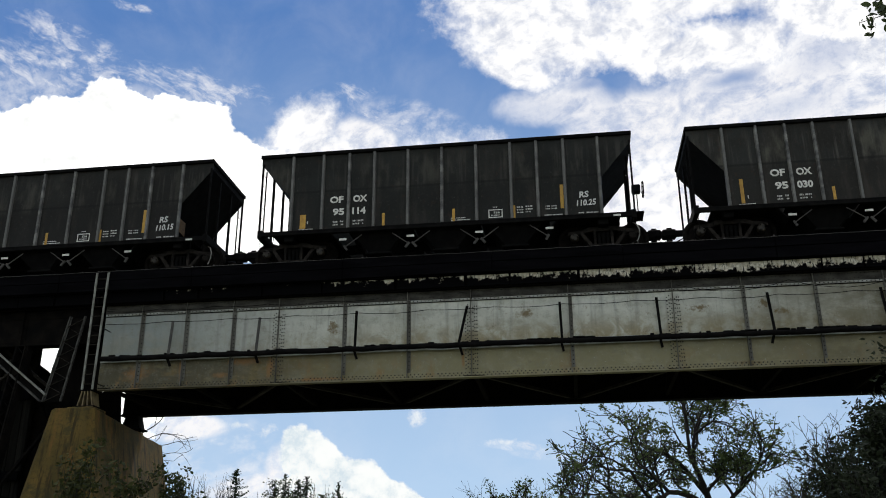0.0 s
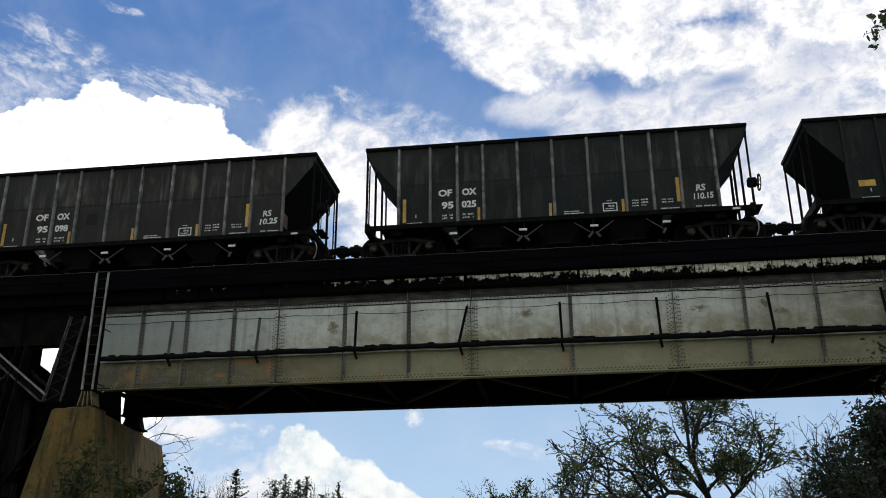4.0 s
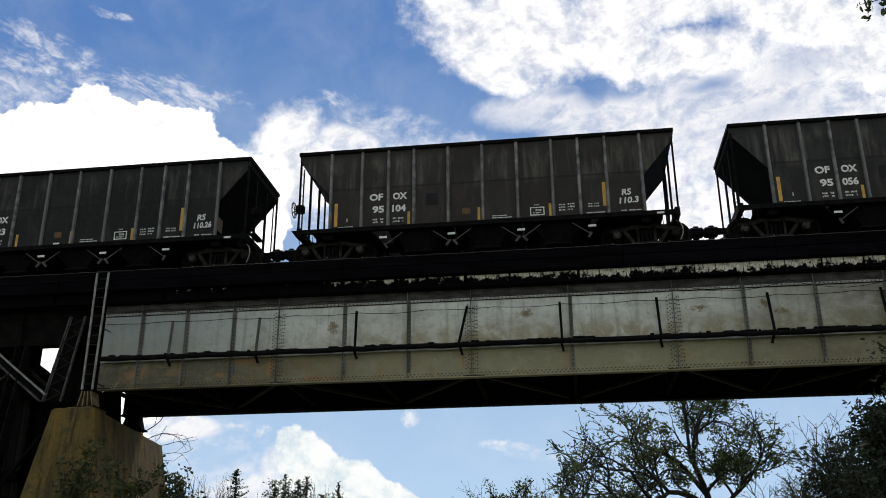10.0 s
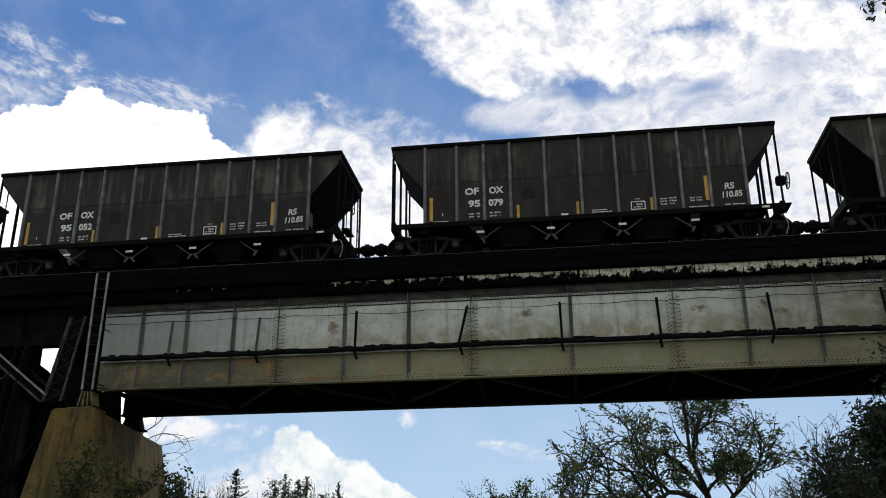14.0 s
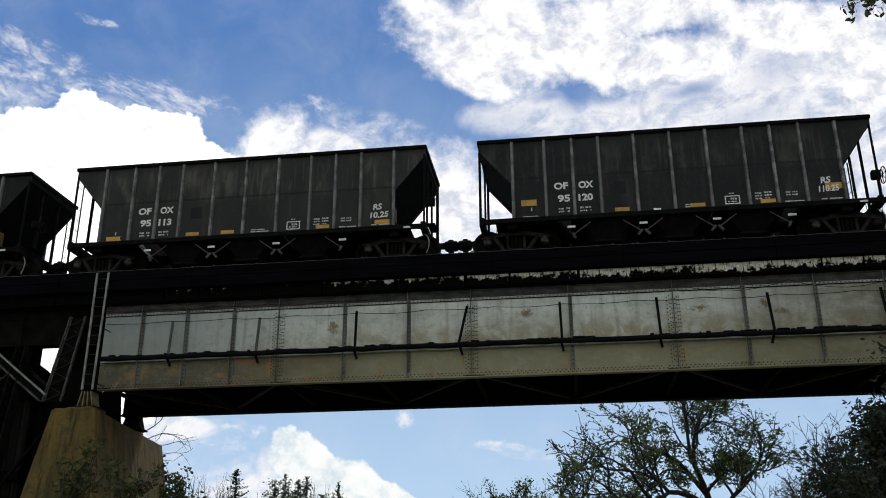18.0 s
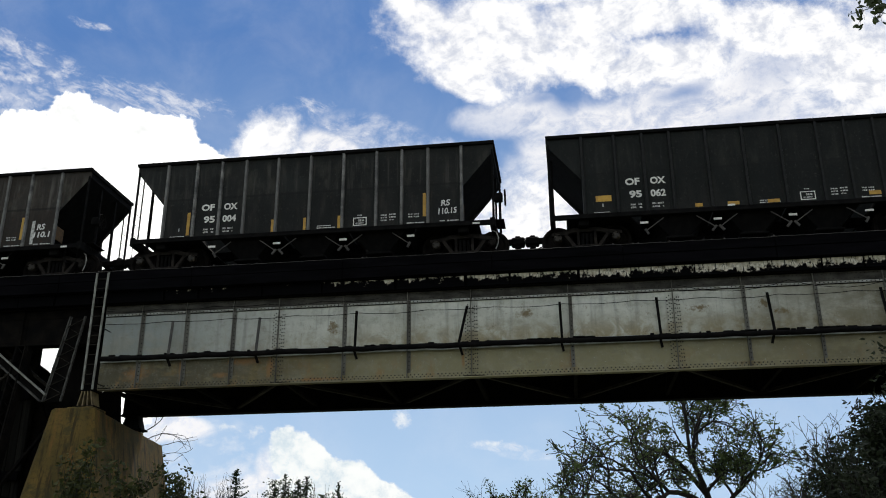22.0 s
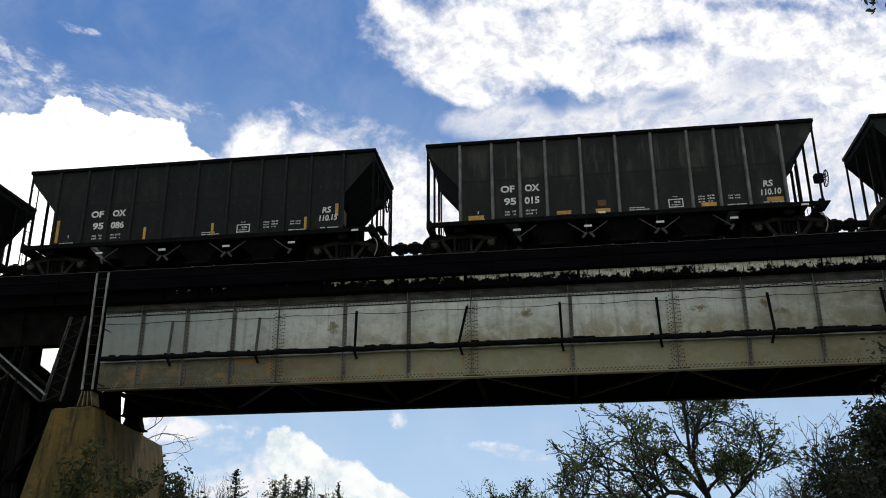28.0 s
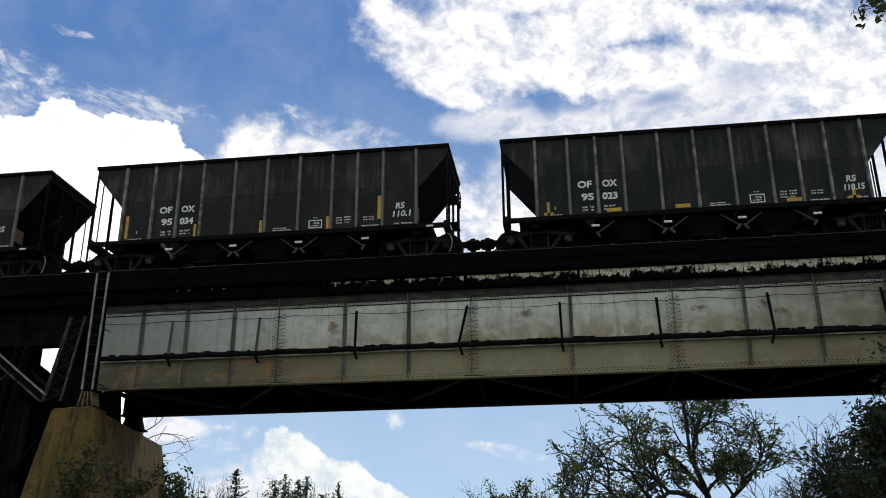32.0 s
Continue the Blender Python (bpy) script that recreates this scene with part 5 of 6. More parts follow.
    if tail in ("104", "056", "123", "015"):
        bm = bmesh.new()
        slab(bm, 5.34, 5.60, YF - 0.008, YF + 0.002, 1.33, 1.54, 0.003)
        part("placard", bm, PLACARD, car, "small brown placard")
    if panel:
        bm = bmesh.new()
        box(bm, 4.18, 4.56, YF - 0.004, YF + 0.002, 1.72, 2.12)
        part("black_patch", bm, PANEL, car, "matt black square patch")
    if chalk:
        rs, num = chalk
        word(rs, 0.28, 10.30, 1.66, CHALK, 0.30, shear=0.15, weight=0.008, turn=0.05)
        if num:
            word(num, 0.27, 10.21, 1.38, CHALK, 0.60, shear=0.15, weight=0.008, turn=0.04)
    if tail == "076":
        bm = bmesh.new()
        box(bm, 10.11, 10.22, YF - 0.006, YF + 0.002, 1.16, 2.0)
        part("white_strip", bm, STENCIL, car, "upright strip of worn white tape")
    bm = bmesh.new()
    slab(bm, CAR_L - 1.05, CAR_L - 1.02, -1.42, -0.98, 1.33, 1.80, 0.004)
    part("placard", bm, PLACARD, car, "brown placard board facing the end")
    # hand brake on one end
    f = (lambda x: x) if wheel_left else (lambda x: CAR_L - x)
    bm = bmesh.new()
    for i in range(16):
        a, b = 2 * math.pi * i / 16, 2 * math.pi * (i + 1) / 16
        rod(bm, (f(-0.30), -0.95 + 0.26 * math.cos(a), 2.05 + 0.26 * math.sin(a)), (f(-0.30), -0.95 + 0.26 * math.cos(b), 2.05 + 0.26 * math.sin(b)), 0.018, 5)
    for k in range(4):
        a = k * math.pi / 4
        d = Vector((0, math.cos(a), math.sin(a))) * 0.26
        rod(bm, Vector((f(-0.28), -0.95, 2.05)) - d, Vector((f(-0.28), -0.95, 2.05)) + d, 0.012, 5)
    part("brake_wheel", bm, CARDARK, car)
    bm = bmesh.new()
    slab(bm, min(f(-0.22), f(0.05)), max(f(-0.22), f(0.05)), -1.06, -0.84, 1.92, 2.2, 0.03)
    rod(bm, (f(-0.1), -0.95, 1.9), (f(-0.1), -0.95, 1.0), 0.016, 6)
    part("brake_gear", bm, CARDARK, car)
    bm = bmesh.new()
    slab(bm, min(f(-0.26), f(0.0)), max(f(-0.26), f(0.0)), -1.25, -0.45, 1.17, 1.20, 0.008)
    part("brake_platform", bm, CARDARK, car)


# where the five strips of reflector tape sit along a car
TAPE_X = {"spread": (1.48, 4.12, 6.37, 8.27, 9.77), "close": (1.27, 3.64, 5.87, 8.09, 9.77), "middling": (1.28, 4.02, 5.86, 8.10, 9.77), "forward": (1.40, 4.02, 5.86, 7.38, 9.76), "backward": (1.26, 3.99, 5.84, 7.35, 9.27),
          "early": (1.26, 3.59, 5.86, 7.36, 9.77), "late": (1.94, 4.80, 5.87, 7.00, 9.77), "inset": (2.26, 4.01, 5.94, 8.09, 9.77), "odd": (1.24, 3.20, 5.14, 7.39, 9.77), "stepped": (1.22, 4.31, 6.64, 9.76, 10.78),
          "flat": (1.56, 4.40, 6.66, 8.72, 10.65), "flat crossed": (1.43, 3.43, 5.49, 8.75, 10.47), "flat paired": (1.57, 4.30, 5.49, 8.66, 10.60), "flat short": (1.67, 4.50, 5.52, 6.69, 9.60)}
# number tail, tape pattern, chalk, dark patch, hand brake on the left end
CARS = [("030", "spread", None, 0, 0), ("114", "spread", ("RS", "110.25"), 0, 0), ("037", "spread", ("RS", "110.15"), 0, 1),
        ("093", "flat", ("RS", "10.30"), 0, 0), ("025", "close", ("RS", "110.15"), 1, 0), ("098", "close", ("RS", "10.25"), 1, 0),
        ("059", "flat", ("RS", ""), 0, 1), ("122", "forward", None, 1, 0), ("056", "close", ("RS", "10.10"), 1, 0),
        ("104", "close", ("RS", "110.3"), 1, 1), ("123", "inset", ("RS", "110.26"), 0, 0), ("101", "flat", ("RS", "110.2"), 1, 0),
        ("079", "middling", ("RS", "110.85"), 1, 0), ("052", "close", ("RS", "110.85"), 1, 0), ("073", "odd", ("RS", "110.15"), 1, 1),
        ("120", "flat", ("RS", "110.25"), 1, 0), ("113", "flat paired", ("RS", "10.25"), 1, 0), ("069", "flat", ("RS", "10.15"), 0, 0),
        ("062", "flat short", ("RS", "110.15"), 0, 0), ("004", "late", ("RS", "110.15"), 0, 0), ("076", "middling", ("RS", "110.1"), 1, 0),
        ("050", "backward", ("RS", ""), 1, 0), ("028", "close", ("RS", "110.15"), 0, 0), ("015", "flat paired", ("RS", "110.10"), 0, 0),
        ("086", "stepped", ("RS", "110.15"), 0, 0), ("081", "early", ("RS", "110.2"), 1, 0), ("023", "flat crossed", ("RS", "110.15"), 0, 0),
        ("034", "close", ("RS", "110.1"), 0, 0), ("", "close", ("RS", ""), 0, 0)]
# how far the train has come at each second: x of the second car's left end
RUN = [-9.68, 1.89, 12.89, 23.87, 34.95, 46.10, 57.40, 68.35, 79.34, 90.28, 101.22, 112.17, 122.98, 134.50, 145.40, 156.40, 167.45, 178.52, 189.30, 200.19,
       211.00, 221.77, 232.59, 243.82, 254.01, 264.76, 275.60, 286.42, 297.23, 308.35, 319.05, 329.55, 340.73]
# the same half a second later; between 4 and 5, 15 and 16, 26 and 27 s it runs evenly
RUN_HALF = [-4.02, 7.06, 18.70, 29.71, 40.52, 51.57, 62.55, 73.09, 84.09, 95.52, 106.40, 117.47, 128.72, 140.21, 151.18, 161.90, 172.76, 183.73, 195.10, 205.85,
            216.60, 227.33, 238.24, 248.49, 259.66, 270.20, 281.00, 291.68, 302.85, 313.45, 324.50, 335.23]
RUN_TIMES = [0.5 * i for i in range(65)]
RUN_ALL = [RUN[i // 2] if i % 2 == 0 else RUN_HALF[i // 2] for i in range(65)]
FRESH = ("093", "062", "086", "059", "028")
RUSTED = ("030", "098", "122", "056", "104", "101", "079", "052", "073", "113", "076", "050", "081")


def build_train():
    first = hopper_car()
    cars = [first]
    for k in range(1, len(CARS)):
        cars.append(copy_thing(first, Matrix.Identity(4)))
    for k, (car, (tail, tape, chalk, panel, left)) in enumerate(zip(cars, CARS)):
        car.location = (RUN[0] - (k - 1) * PITCH, TRACK_Y, RAIL_Z)
        car_markings(car, tail, tape, chalk, panel, left)
        for o in car.children:
            kind = o.name.split(".")[0]
            if kind == "side_sheet" and tail in FRESH + RUSTED + ("069",):
                o.material_slots[0].link = "OBJECT"
                o.material_slots[0].material = CARRUST if tail in RUSTED else CARBLACK
            elif kind == "rib" and tail in FRESH:
                o.material_slots[0].link = "OBJECT"
                o.material_slots[0].material = RIBBLACK
        look_ = "flat yellow reflector strips" if tape.startswith("flat") else "close upright yellow reflector strips" if tape in ("early", "odd", "late") else "upright yellow reflector strips"
        tagged(car, ("glossy black" if tail in FRESH else "dust-streaked black" if tail in RUSTED else "weathered black") + " open-top hopper car with " + look_, "hopper car", "hopper cars of the train")
    return cars


train = build_train()


# ---------- trees and bushes ----------
def tube(verts, faces, a, b, ra, rb, n=5):
    d = (b - a)
    if d.length < 1e-5:
        return
    d.normalize()
    s = d.orthogonal().normalized()
    t = d.cross(s)
    k = len(verts)
    for p, r in ((a, ra), (b, rb)):
        for i in range(n):
            c = 2 * math.pi * i / n
            verts.append(p + (s * math.cos(c) + t * math.sin(c)) * r)
    for i in range(n):
        j = (i + 1) % n
        faces.append((k + i, k + j, k + n + j, k + n + i))


def grow(rnd, a, d, length, r, depth, verts, faces, tips, spread=0.55, lift=0.15, kids=(2, 3), wig=0.22):
    """A limb in wandering pieces that forks; its outer ends go to tips."""
    n = 4
    p = a.copy()
    d = d.copy()
    for i in range(n):
        d = (d + Vector((rnd.uniform(-wig, wig), rnd.uniform(-wig, wig), rnd.uniform(-wig, wig) + lift * 0.4))).normalized()
        q = p + d * (length / n)
        tube(verts, faces, p, q, r * (1 - 0.08 * i), r * (1 - 0.08 * (i + 1)), 6 if depth > 2 else 4)
        p = q
        if depth <= 2 and rnd.random() < 0.75:
            tips.append((p.copy(), d.copy(), depth))
        if depth > 0 and i in (1, 2) and rnd.random() < 0.7:
            side = d.orthogonal().normalized()
            side.rotate(Matrix.Rotation(rnd.uniform(0, 6.28), 3, d))
            grow(rnd, p, (d + side * spread * 1.5).normalized(), length * rnd.uniform(0.5, 0.72), r * 0.5, depth - 1, verts, faces, tips, spread, lift, kids, wig)
    if depth > 0:
        for k in range(rnd.randint(*kids)):
            side = d.orthogonal().normalized()
            side.rotate(Matrix.Rotation(rnd.uniform(0, 6.28), 3, d))
            grow(rnd, p, (d + side * spread * rnd.uniform(0.6, 1.3)).normalized(), length * rnd.uniform(0.6, 0.85), r * 0.62, depth - 1, verts, faces, tips, spread, lift, kids, wig)
    else:
        tips.append((p, d, 0))


def leaves(rnd, spots, size, per, scatter, verts, faces, outline=((0, -1, 0), (0.42, 0, 0.12), (0, 1, 0), (-0.42, 0, 0.12))):
    for p, d, dep in spots:
        for k in range(per):
            c = p + Vector((rnd.gauss(0, scatter), rnd.gauss(0, scatter), rnd.gauss(0, scatter * 0.8)))
            s = size * rnd.uniform(0.6, 1.35)
            m = Euler((rnd.uniform(0, 6.28), rnd.uniform(0, 6.28), rnd.uniform(0, 6.28))).to_matrix()
            k0 = len(verts)
            for x, y, z in outline:
                verts.append(c + m @ Vector((x * s, y * s, z * s)))
            faces.append(tuple(range(k0, k0 + len(outline))))


PLAIN_LEAF = ((0, -1, 0), (0.42, 0, 0.12), (0, 1, 0), (-0.42, 0, 0.12))
ROUND_LEAF = ((0, -1, 0), (0.40, -0.55, 0.05), (0.52, 0.1, 0.1), (0.3, 0.65, 0.06), (0, 1, 0), (-0.3, 0.65, 0.06), (-0.52, 0.1, 0.1), (-0.40, -0.55, 0.05))


def to_mesh(name, verts, faces):
    me = bpy.data.meshes.new(name)
    me.from_pydata([tuple(v) for v in verts], [], faces)
    return me


def tree(x, y, height, seed, label, depth=4, leaf_mat=None, size=0.10, per=6, scatter=0.22, fill=0.8, spread=0.55, trunk=0.2, stem=0.3, name="tree", lift=0.15, stems=1, lean=0.0):
    rnd = random.Random(seed)
    t = empty(name, pose(x, y, 0))
    v, f, tips = [], [], []
    for s in range(stems):
        d = Vector((rnd.uniform(-0.12, 0.12) + lean, rnd.uniform(-0.12, 0.12), 1)) if stems == 1 else Vector((rnd.uniform(-0.4, 0.4), rnd.uniform(-0.4, 0.4), 1))
        a = Vector((rnd.uniform(-0.15, 0.15), rnd.uniform(-0.15, 0.15), -0.3)) * (stems > 1) + Vector((0, 0, -0.3)) * (stems == 1)
        grow(rnd, a, d.normalized(), height * stem, trunk, depth, v, f, tips, spread, lift)
    top = max(p.z for p, _, _ in tips)
    k = height / top
    v = [p * k for p in v]
    mesh_part("trunk", to_mesh("trunk", v, f), BARK, t, smooth=True)
    if leaf_mat:
        tips = [(p * k, d, dep) for p, d, dep in tips if rnd.random() < fill]
        v, f = [], []
        leaves(rnd, tips, size, per, scatter, v, f, ROUND_LEAF if name == "shrub" else PLAIN_LEAF)
        mesh_part("crown", to_mesh("crown", v, f), leaf_mat, t)
    return tagged(t, label, "tree" if name == "tree" else "shrub")


def conifer(x, y, height, seed, slim=0.36, label="dark pointed conifer behind the bridge"):
    rnd = random.Random(seed)
    t = empty("conifer", pose(x, y, 0))
    v, f = [], []
    tube(v, f, Vector((0, 0, -0.2)), Vector((0, 0, height)), 0.14, 0.015, 8)
    mesh_part("trunk", to_mesh("trunk", v, f), BARK, t, smooth=True)
    v, f = [], []
    z = 0.8
    while z < height - 0.05:
        r = (height - z) * slim + 0.05
        for i in range(6 if slim > 0.3 else 4):
            a = rnd.uniform(0, 6.28)
            e = Vector((math.cos(a), math.sin(a), rnd.uniform(0.05, 0.6) if slim > 0.3 else rnd.uniform(0.7, 1.8))) * r * rnd.uniform(0.35, 1.35)
            n = 3 + int(e.length * 8)
            leaves(rnd, [(Vector((0, 0, z)) + e * (j / n), e, 0) for j in range(n + 1)], 0.07, 2 if slim > 0.3 else 1, 0.03, v, f)
        z += 0.09 + 0.12 * rnd.random()
    mesh_part("crown", to_mesh("crown", v, f), CONIFER, t)
    return tagged(t, label, "tree")


def crooked_tree(x, y):
    """The large half-bare tree: a leaning trunk and long crooked limbs, each grown on its own."""
    t = empty("tree", pose(x, y, 0))
    v, f, tips = [], [], []
    spine = [Vector((0.5, 0, -0.3)), Vector((0.45, 0, 2.5)), Vector((0.15, 0.1, 5.0)), Vector((-0.35, 0, 6.9)), Vector((-0.95, -0.1, 8.6)), Vector((-1.0, 0, 10.0))]
    for i in range(5):
        tube(v, f, spine[i], spine[i + 1], 0.30 - 0.045 * i, 0.255 - 0.045 * i, 9)
    # where a limb leaves the trunk, its lean along and across, its length and thickness, and the seed of its forks
    limbs = [(4.8, (-1.0, 0.1, 0.52), 3.1, 0.16, 4), (5.6, (-0.9, -0.3, 0.75), 2.7, 0.14, 7), (6.5, (-0.75, 0.25, 0.8), 2.3, 0.12, 11), (7.6, (-0.45, -0.2, 1.0), 2.0, 0.10, 5),
             (5.2, (0.62, 0.2, 0.95), 1.95, 0.13, 9), (6.6, (0.75, -0.25, 0.9), 1.4, 0.09, 3), (10.0, (-0.1, 0.1, 1.0), 1.5, 0.09, 6), (8.8, (0.55, 0.1, 1.0), 1.5, 0.08, 2), (5.0, (-0.6, 0.7, 0.5), 2.2, 0.11, 8)]
    for z, lean, length, r, seed in limbs:
        i = max(k for k in range(5) if spine[k].z <= z)
        a = spine[i].lerp(spine[i + 1], (z - spine[i].z) / (spine[i + 1].z - spine[i].z))
        grow(random.Random(seed), a, Vector(lean).normalized(), length * 1.12, r * 1.25, 4, v, f, tips, 0.78, 0.06, (2, 3), 0.33)
    mesh_part("trunk", to_mesh("trunk", v, f), BARK, t, smooth=True)
    rnd = random.Random(31)
    tips = [q for q in tips if rnd.random() < 0.22]
    v, f = [], []
    leaves(rnd, tips, 0.115, 5, 0.15, v, f)
    mesh_part("crown", to_mesh("crown", v, f), LEAF, t)
    return tagged(t, "large half-bare tree with crooked limbs and sparse olive leaves", "tree")


def build_plants():
    crooked_tree(7.4, 53.0)
    tree(2.6, 54, 8.7, 12, "low thin-leaved tree behind the bridge", 5, LEAF, 0.11, 5, 0.13, 0.40, 0.85, 0.14, 0.22, lift=0.05)
    tree(-1.3, 55, 8.9, 17, "small bare branching tree behind the bridge", 5, None, spread=0.8, trunk=0.10, stem=0.24, lift=0.12)
    tree(-3.4, 56, 8.3, 18, "small bare forking tree behind the bridge", 5, None, spread=0.8, trunk=0.09, stem=0.24, lift=0.12)
    tree(14.6, 60, 12.6, 5, "half-bare grey tree with few leaves behind the bridge", 5, LEAF, 0.08, 2, 0.12, 0.12, 0.75, 0.16, 0.22, lift=0.08)
    tree(16.4, 62, 13.0, 6, "bare grey tree with fine twigs behind the bridge", 5, LEAF, 0.08, 2, 0.12, 0.15, 0.75, 0.14, 0.22, lift=0.08)
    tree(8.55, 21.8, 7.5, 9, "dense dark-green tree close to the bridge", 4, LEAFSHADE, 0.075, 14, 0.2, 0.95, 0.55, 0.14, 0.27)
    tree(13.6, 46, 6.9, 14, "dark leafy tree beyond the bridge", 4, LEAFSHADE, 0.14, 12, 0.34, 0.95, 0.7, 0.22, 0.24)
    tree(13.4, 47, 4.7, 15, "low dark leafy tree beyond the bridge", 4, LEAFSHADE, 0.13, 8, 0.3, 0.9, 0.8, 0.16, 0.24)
    tree(-12.2, 22.0, 5.3, 21, "leafy olive-green sapling in front of the pier", 3, LEAFSAP, 0.058, 11, 0.12, 0.8, 0.3, 0.035, 0.36, "shrub", stems=2, lift=0.35)
    tree(-11.2, 22.6, 3.75, 25, "small leafy sapling in front of the pier", 3, LEAFSAP, 0.055, 7, 0.11, 0.7, 0.45, 0.03, 0.36, "shrub", stems=2)
    tree(-14.75, 33.0, 6.3, 22, "leafy green shrub beside the pier", 3, LEAFDARK, 0.07, 7, 0.12, 0.8, 0.28, 0.04, 0.36, "shrub", stems=3, lift=0.3)
    # a dead tree behind the pier whose bare limbs reach out sideways
    t = empty("dead_tree", pose(-16.6, 33.0, 0))
    v, f, tips = [], [], []
    tube(v, f, Vector((0, 0, -0.3)), Vector((0.15, 0, 7.35)), 0.09, 0.03, 7)
    for z, rise, run, seed in ((7.2, 0.16, 1.35, 4), (6.9, 0.25, 1.2, 9), (6.4, 0.10, 1.3, 15), (6.0, 0.3, 1.4, 23)):
        grow(random.Random(seed), Vector((0.13, 0, z)), Vector((1, 0, rise)).normalized(), run, 0.026, 2, v, f, tips, 0.7, 0.08, (1, 2), 0.2)
    mesh_part("trunk", to_mesh("trunk", v, f), TWIG, t)
    tagged(t, "dead grey tree with bare forking limbs behind the pier", "tree")
    tree(-19.9, 50.0, 8.0, 33, "bare upright twigs of a young tree", 4, None, spread=0.45, trunk=0.05, stem=0.30, name="shrub", stems=4, lift=0.4)
    tree(-15.6, 50.0, 7.55, 34, "upright leafy shrub behind the bridge", 3, LEAFDARK, 0.07, 4, 0.09, 0.3, 0.3, 0.05, 0.36, "shrub", stems=4, lift=0.7)
    tree(-14.6, 51.0, 7.75, 35, "upright leafy shrub behind the bridge", 3, LEAFDARK, 0.075, 4, 0.09, 0.3, 0.3, 0.05, 0.36, "shrub", stems=5, lift=0.7)
    tree(-17.4, 51.0, 7.0, 36, "upright leafy shrub behind the bridge", 3, LEAFDARK, 0.07, 4, 0.09, 0.3, 0.3, 0.05, 0.36, "shrub", stems=4, lift=0.7)
    conifer(-22.3, 60.0, 9.45, 41, 0.46)
    for x, h, seed in ((-16.35, 7.5, 42), (-15.75, 7.75, 43), (-15.0, 7.35, 44), (-14.55, 7.6, 45), (-12.75, 7.2, 46)):
        conifer(x, 50.0, h, seed, 0.28, "slender young evergreen behind the bridge")
    # the tree whose twig hangs in
    rnd = random.Random(77)
    t = empty("tree", pose(7.2, 8.6, 0))
    v, f, tips = [], [], []
    grow(rnd, Vector((0, 0, -0.2)), Vector((-0.05, 0, 1)), 5.4, 0.2, 0, v, f, tips, wig=0.05)
    top = tips[-1][0]
    grow(rnd, top, Vector((0.6, -0.3, 1)).normalized(), 2.4, 0.11, 2, v, f, tips)
    limb = Vector((-2.92, 0.41, 7.76))
    a = top
    for i in range(5):
        b = top.lerp(limb, (i + 1) / 5) + Vector((0, 0, 0.25 * math.sin(math.pi * (i + 1) / 5)))
        tube(v, f, a, b, 0.09 - 0.01 * i, 0.08 - 0.01 * i, 6)
        a = b
    mesh_part("trunk", to_mesh("trunk", v, f), BARK, t, smooth=True)
    v, f = [], []
    leaves(rnd, tips, 0.06, 8, 0.15, v, f)
    mesh_part("crown", to_mesh("crown", v, f), LEAFDARK, t)
    tagged(t, "near tree with a limb reaching out overhead", "tree")


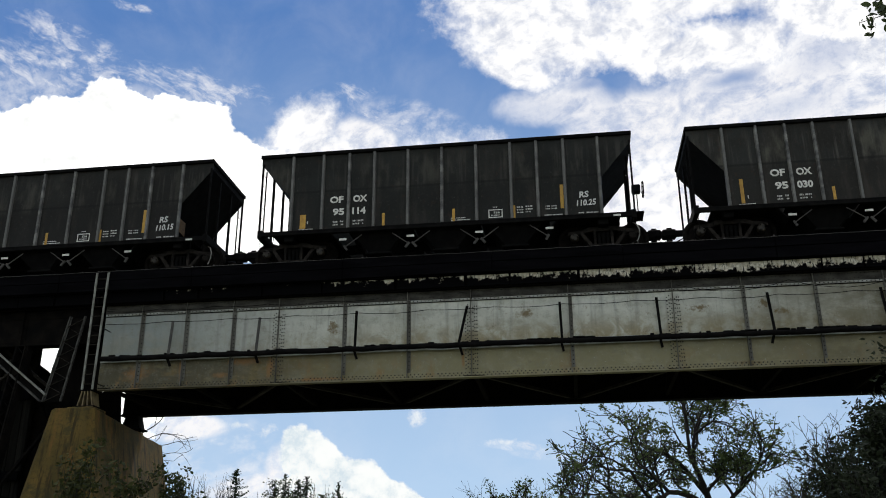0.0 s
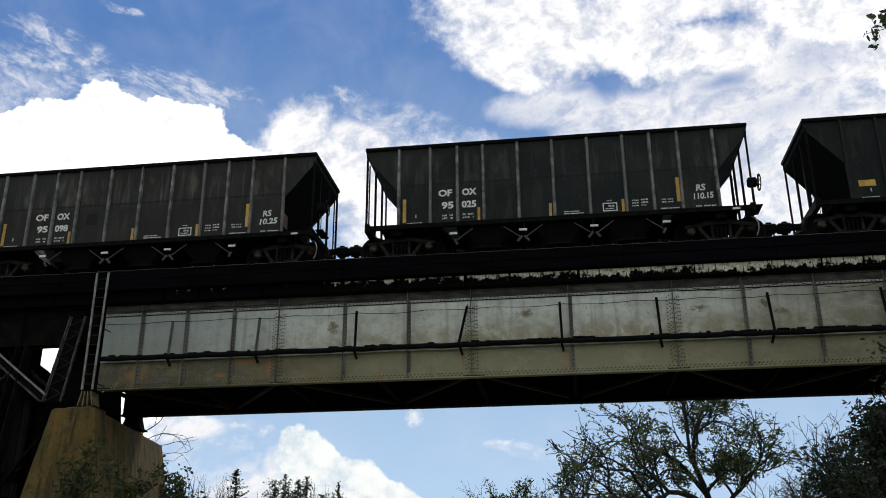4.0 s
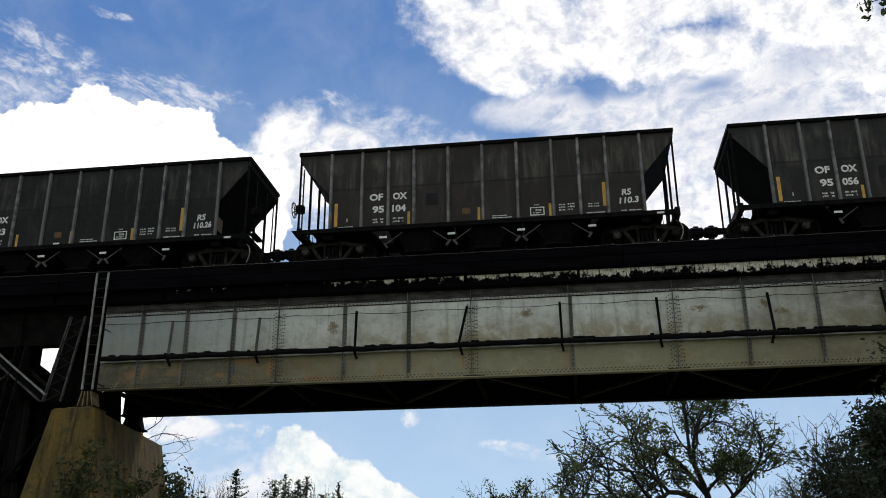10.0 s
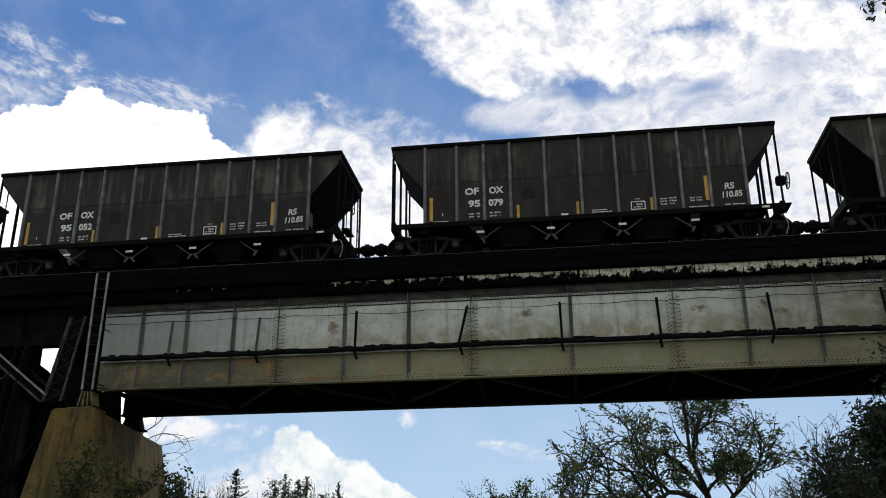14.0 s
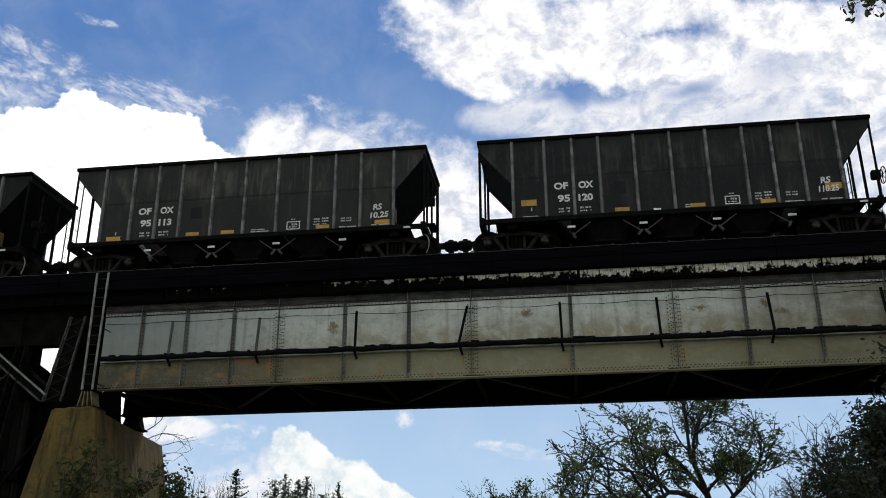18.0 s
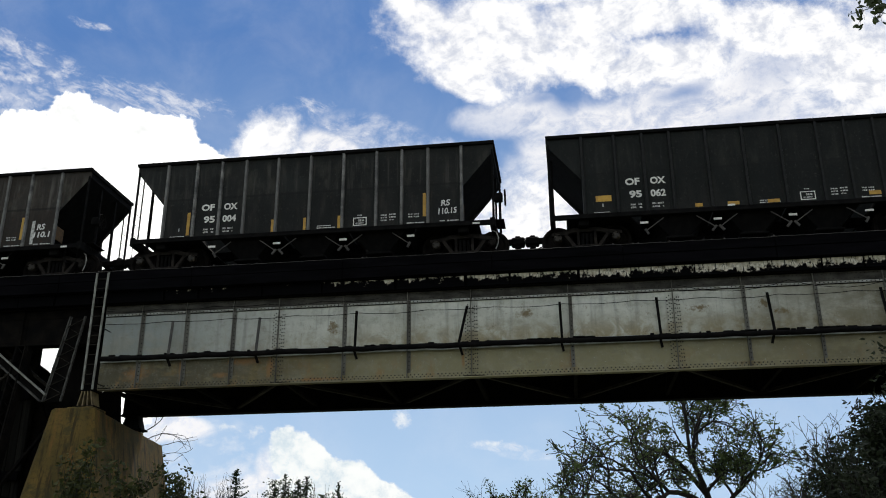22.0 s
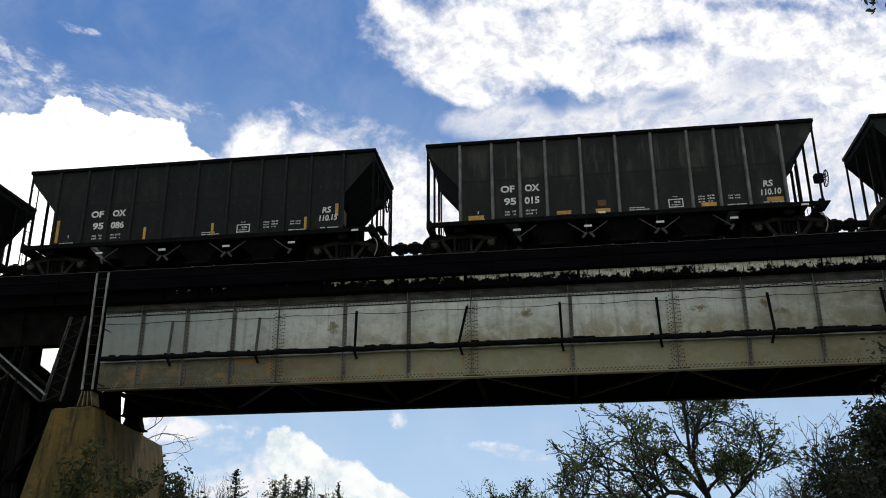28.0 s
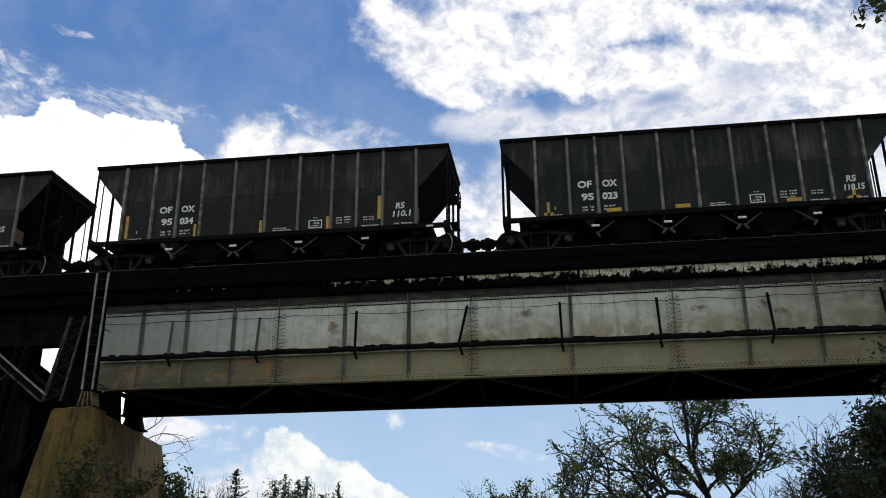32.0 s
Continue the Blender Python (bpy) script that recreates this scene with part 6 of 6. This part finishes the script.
def overhanging_twig():
    """A leafy twig that sways over the corner of the view; its tip is the origin, its stem runs back to the limb."""
    rnd = random.Random(51)
    t = empty("leafy_twig", pose(5.0, 9.0, 8.25))
    v, f = [], []
    spine = [Vector((0.012 + 0.13 * i, 0.02 * math.sin(i * 2.1), 0.01 + 0.034 * i + 0.012 * math.sin(i * 1.7))) for i in range(10)]
    for i in range(9):
        tube(v, f, spine[i], spine[i + 1], 0.003 + 0.0011 * i, 0.0042 + 0.0011 * i, 5)
    spots = [(Vector((0, 0, 0)), 0.9), (Vector((0.035, 0.01, 0.045)), 1.0), (Vector((0.04, -0.01, -0.05)), 1.0), (Vector((0.09, 0, 0.03)), 1.1)]
    for k in range(1, 8):
        for side in (-1, 1, 1, -1, 1, -1):
            a = spine[k].lerp(spine[k + 1], rnd.random())
            reach = rnd.uniform(0.10, 0.20) + 0.02 * k
            b = a + Vector((rnd.uniform(-0.10, 0.04), rnd.uniform(-0.1, 0.1), side * reach))
            tube(v, f, a, b, 0.003, 0.0015, 4)
            for j in range(6):
                p = a.lerp(b, 0.2 + 0.16 * j)
                spots.append((p + Vector((rnd.uniform(-0.035, 0.035), rnd.uniform(-0.03, 0.03), rnd.uniform(-0.03, 0.03))), rnd.uniform(0.75, 1.2)))
    mesh_part("stem", to_mesh("stem", v, f), BARK, t)
    for p, s in spots:
        lv, lf = [], []
        leaves(rnd, [(p, Vector((0, 0, 1)), 0)], 0.045 * s, 1, 0.0, lv, lf, ROUND_LEAF)
        mesh_part("leaf", to_mesh("leaf", lv, lf), LEAFDARK, t)
    return tagged(t, "leafy twig end hanging in from a near tree", "branch")


build_plants()
twig = overhanging_twig()


# ---------- what moves ----------
def motions():
    walk(sky_sheet, [(0.0, pose(*EYE)), (32.0, pose(EYE.x - 2.05 * 32, EYE.y + 0.9 * 32, EYE.z))])
    for k, car in enumerate(train):
        x0 = -(k - 1) * PITCH
        walk(car, [(float(t), pose(s + x0, TRACK_Y, RAIL_Z)) for t, s in zip(RUN_TIMES, RUN_ALL)])
        # the wheels turn while the car is on or near the bridge
        steps = [t / 15 for t in range(481) if -46 < np.interp(t / 15, RUN_TIMES, RUN_ALL) + x0 < 30]
        times = sorted({0.0, 32.0, *steps})
        for truck in car.children:
            if truck.name.startswith("truck"):
                for w in truck.children:
                    if w.name.startswith("wheelset"):
                        rows = []
                        for t in times:
                            tt = min(max(t, steps[0]), steps[-1])
                            s = float(np.interp(tt, RUN_TIMES, RUN_ALL)) - RUN[0]
                            rows.append((t, Matrix.Translation(w.location) @ Matrix.Rotation((s / AXLE_R) % (2 * math.pi), 4, "Y")))
                        walk(w, rows)
    # where the twig's tip is: time, x, z, turn
    sway = [(0, 3.332, 7.364, 0.0), (1, 3.29, 7.397, 3.8), (2, 3.363, 7.448, -2.4), (3, 3.309, 7.251, -2.2), (4.5, 3.39, 7.215, 3.9), (6, 3.447, 7.209, -0.3), (7, 3.48, 7.235, -3.7), (9, 3.424, 7.355, 2.7), (11, 3.295, 7.734, 1.9), (13, 3.413, 7.545, -3.9), (15, 3.288, 7.572, 0.6), (17, 3.183, 7.583, 3.5), (19, 3.161, 7.556, -2.9), (21, 3.235, 7.534, -1.7), (23, 3.239, 7.446, 4.0), (25, 3.284, 7.471, -0.9), (26.5, 3.358, 7.565, -3.4), (28, 3.405, 7.678, 3.1), (29.5, 3.311, 7.57, 1.4), (31, 3.244, 7.475, -4.0), (32, 3.263, 7.487, 1.2)]
    walk(twig, [(t, pose(x, 9.0, z, 0, a, a)) for t, x, z, a in sway])


motions()
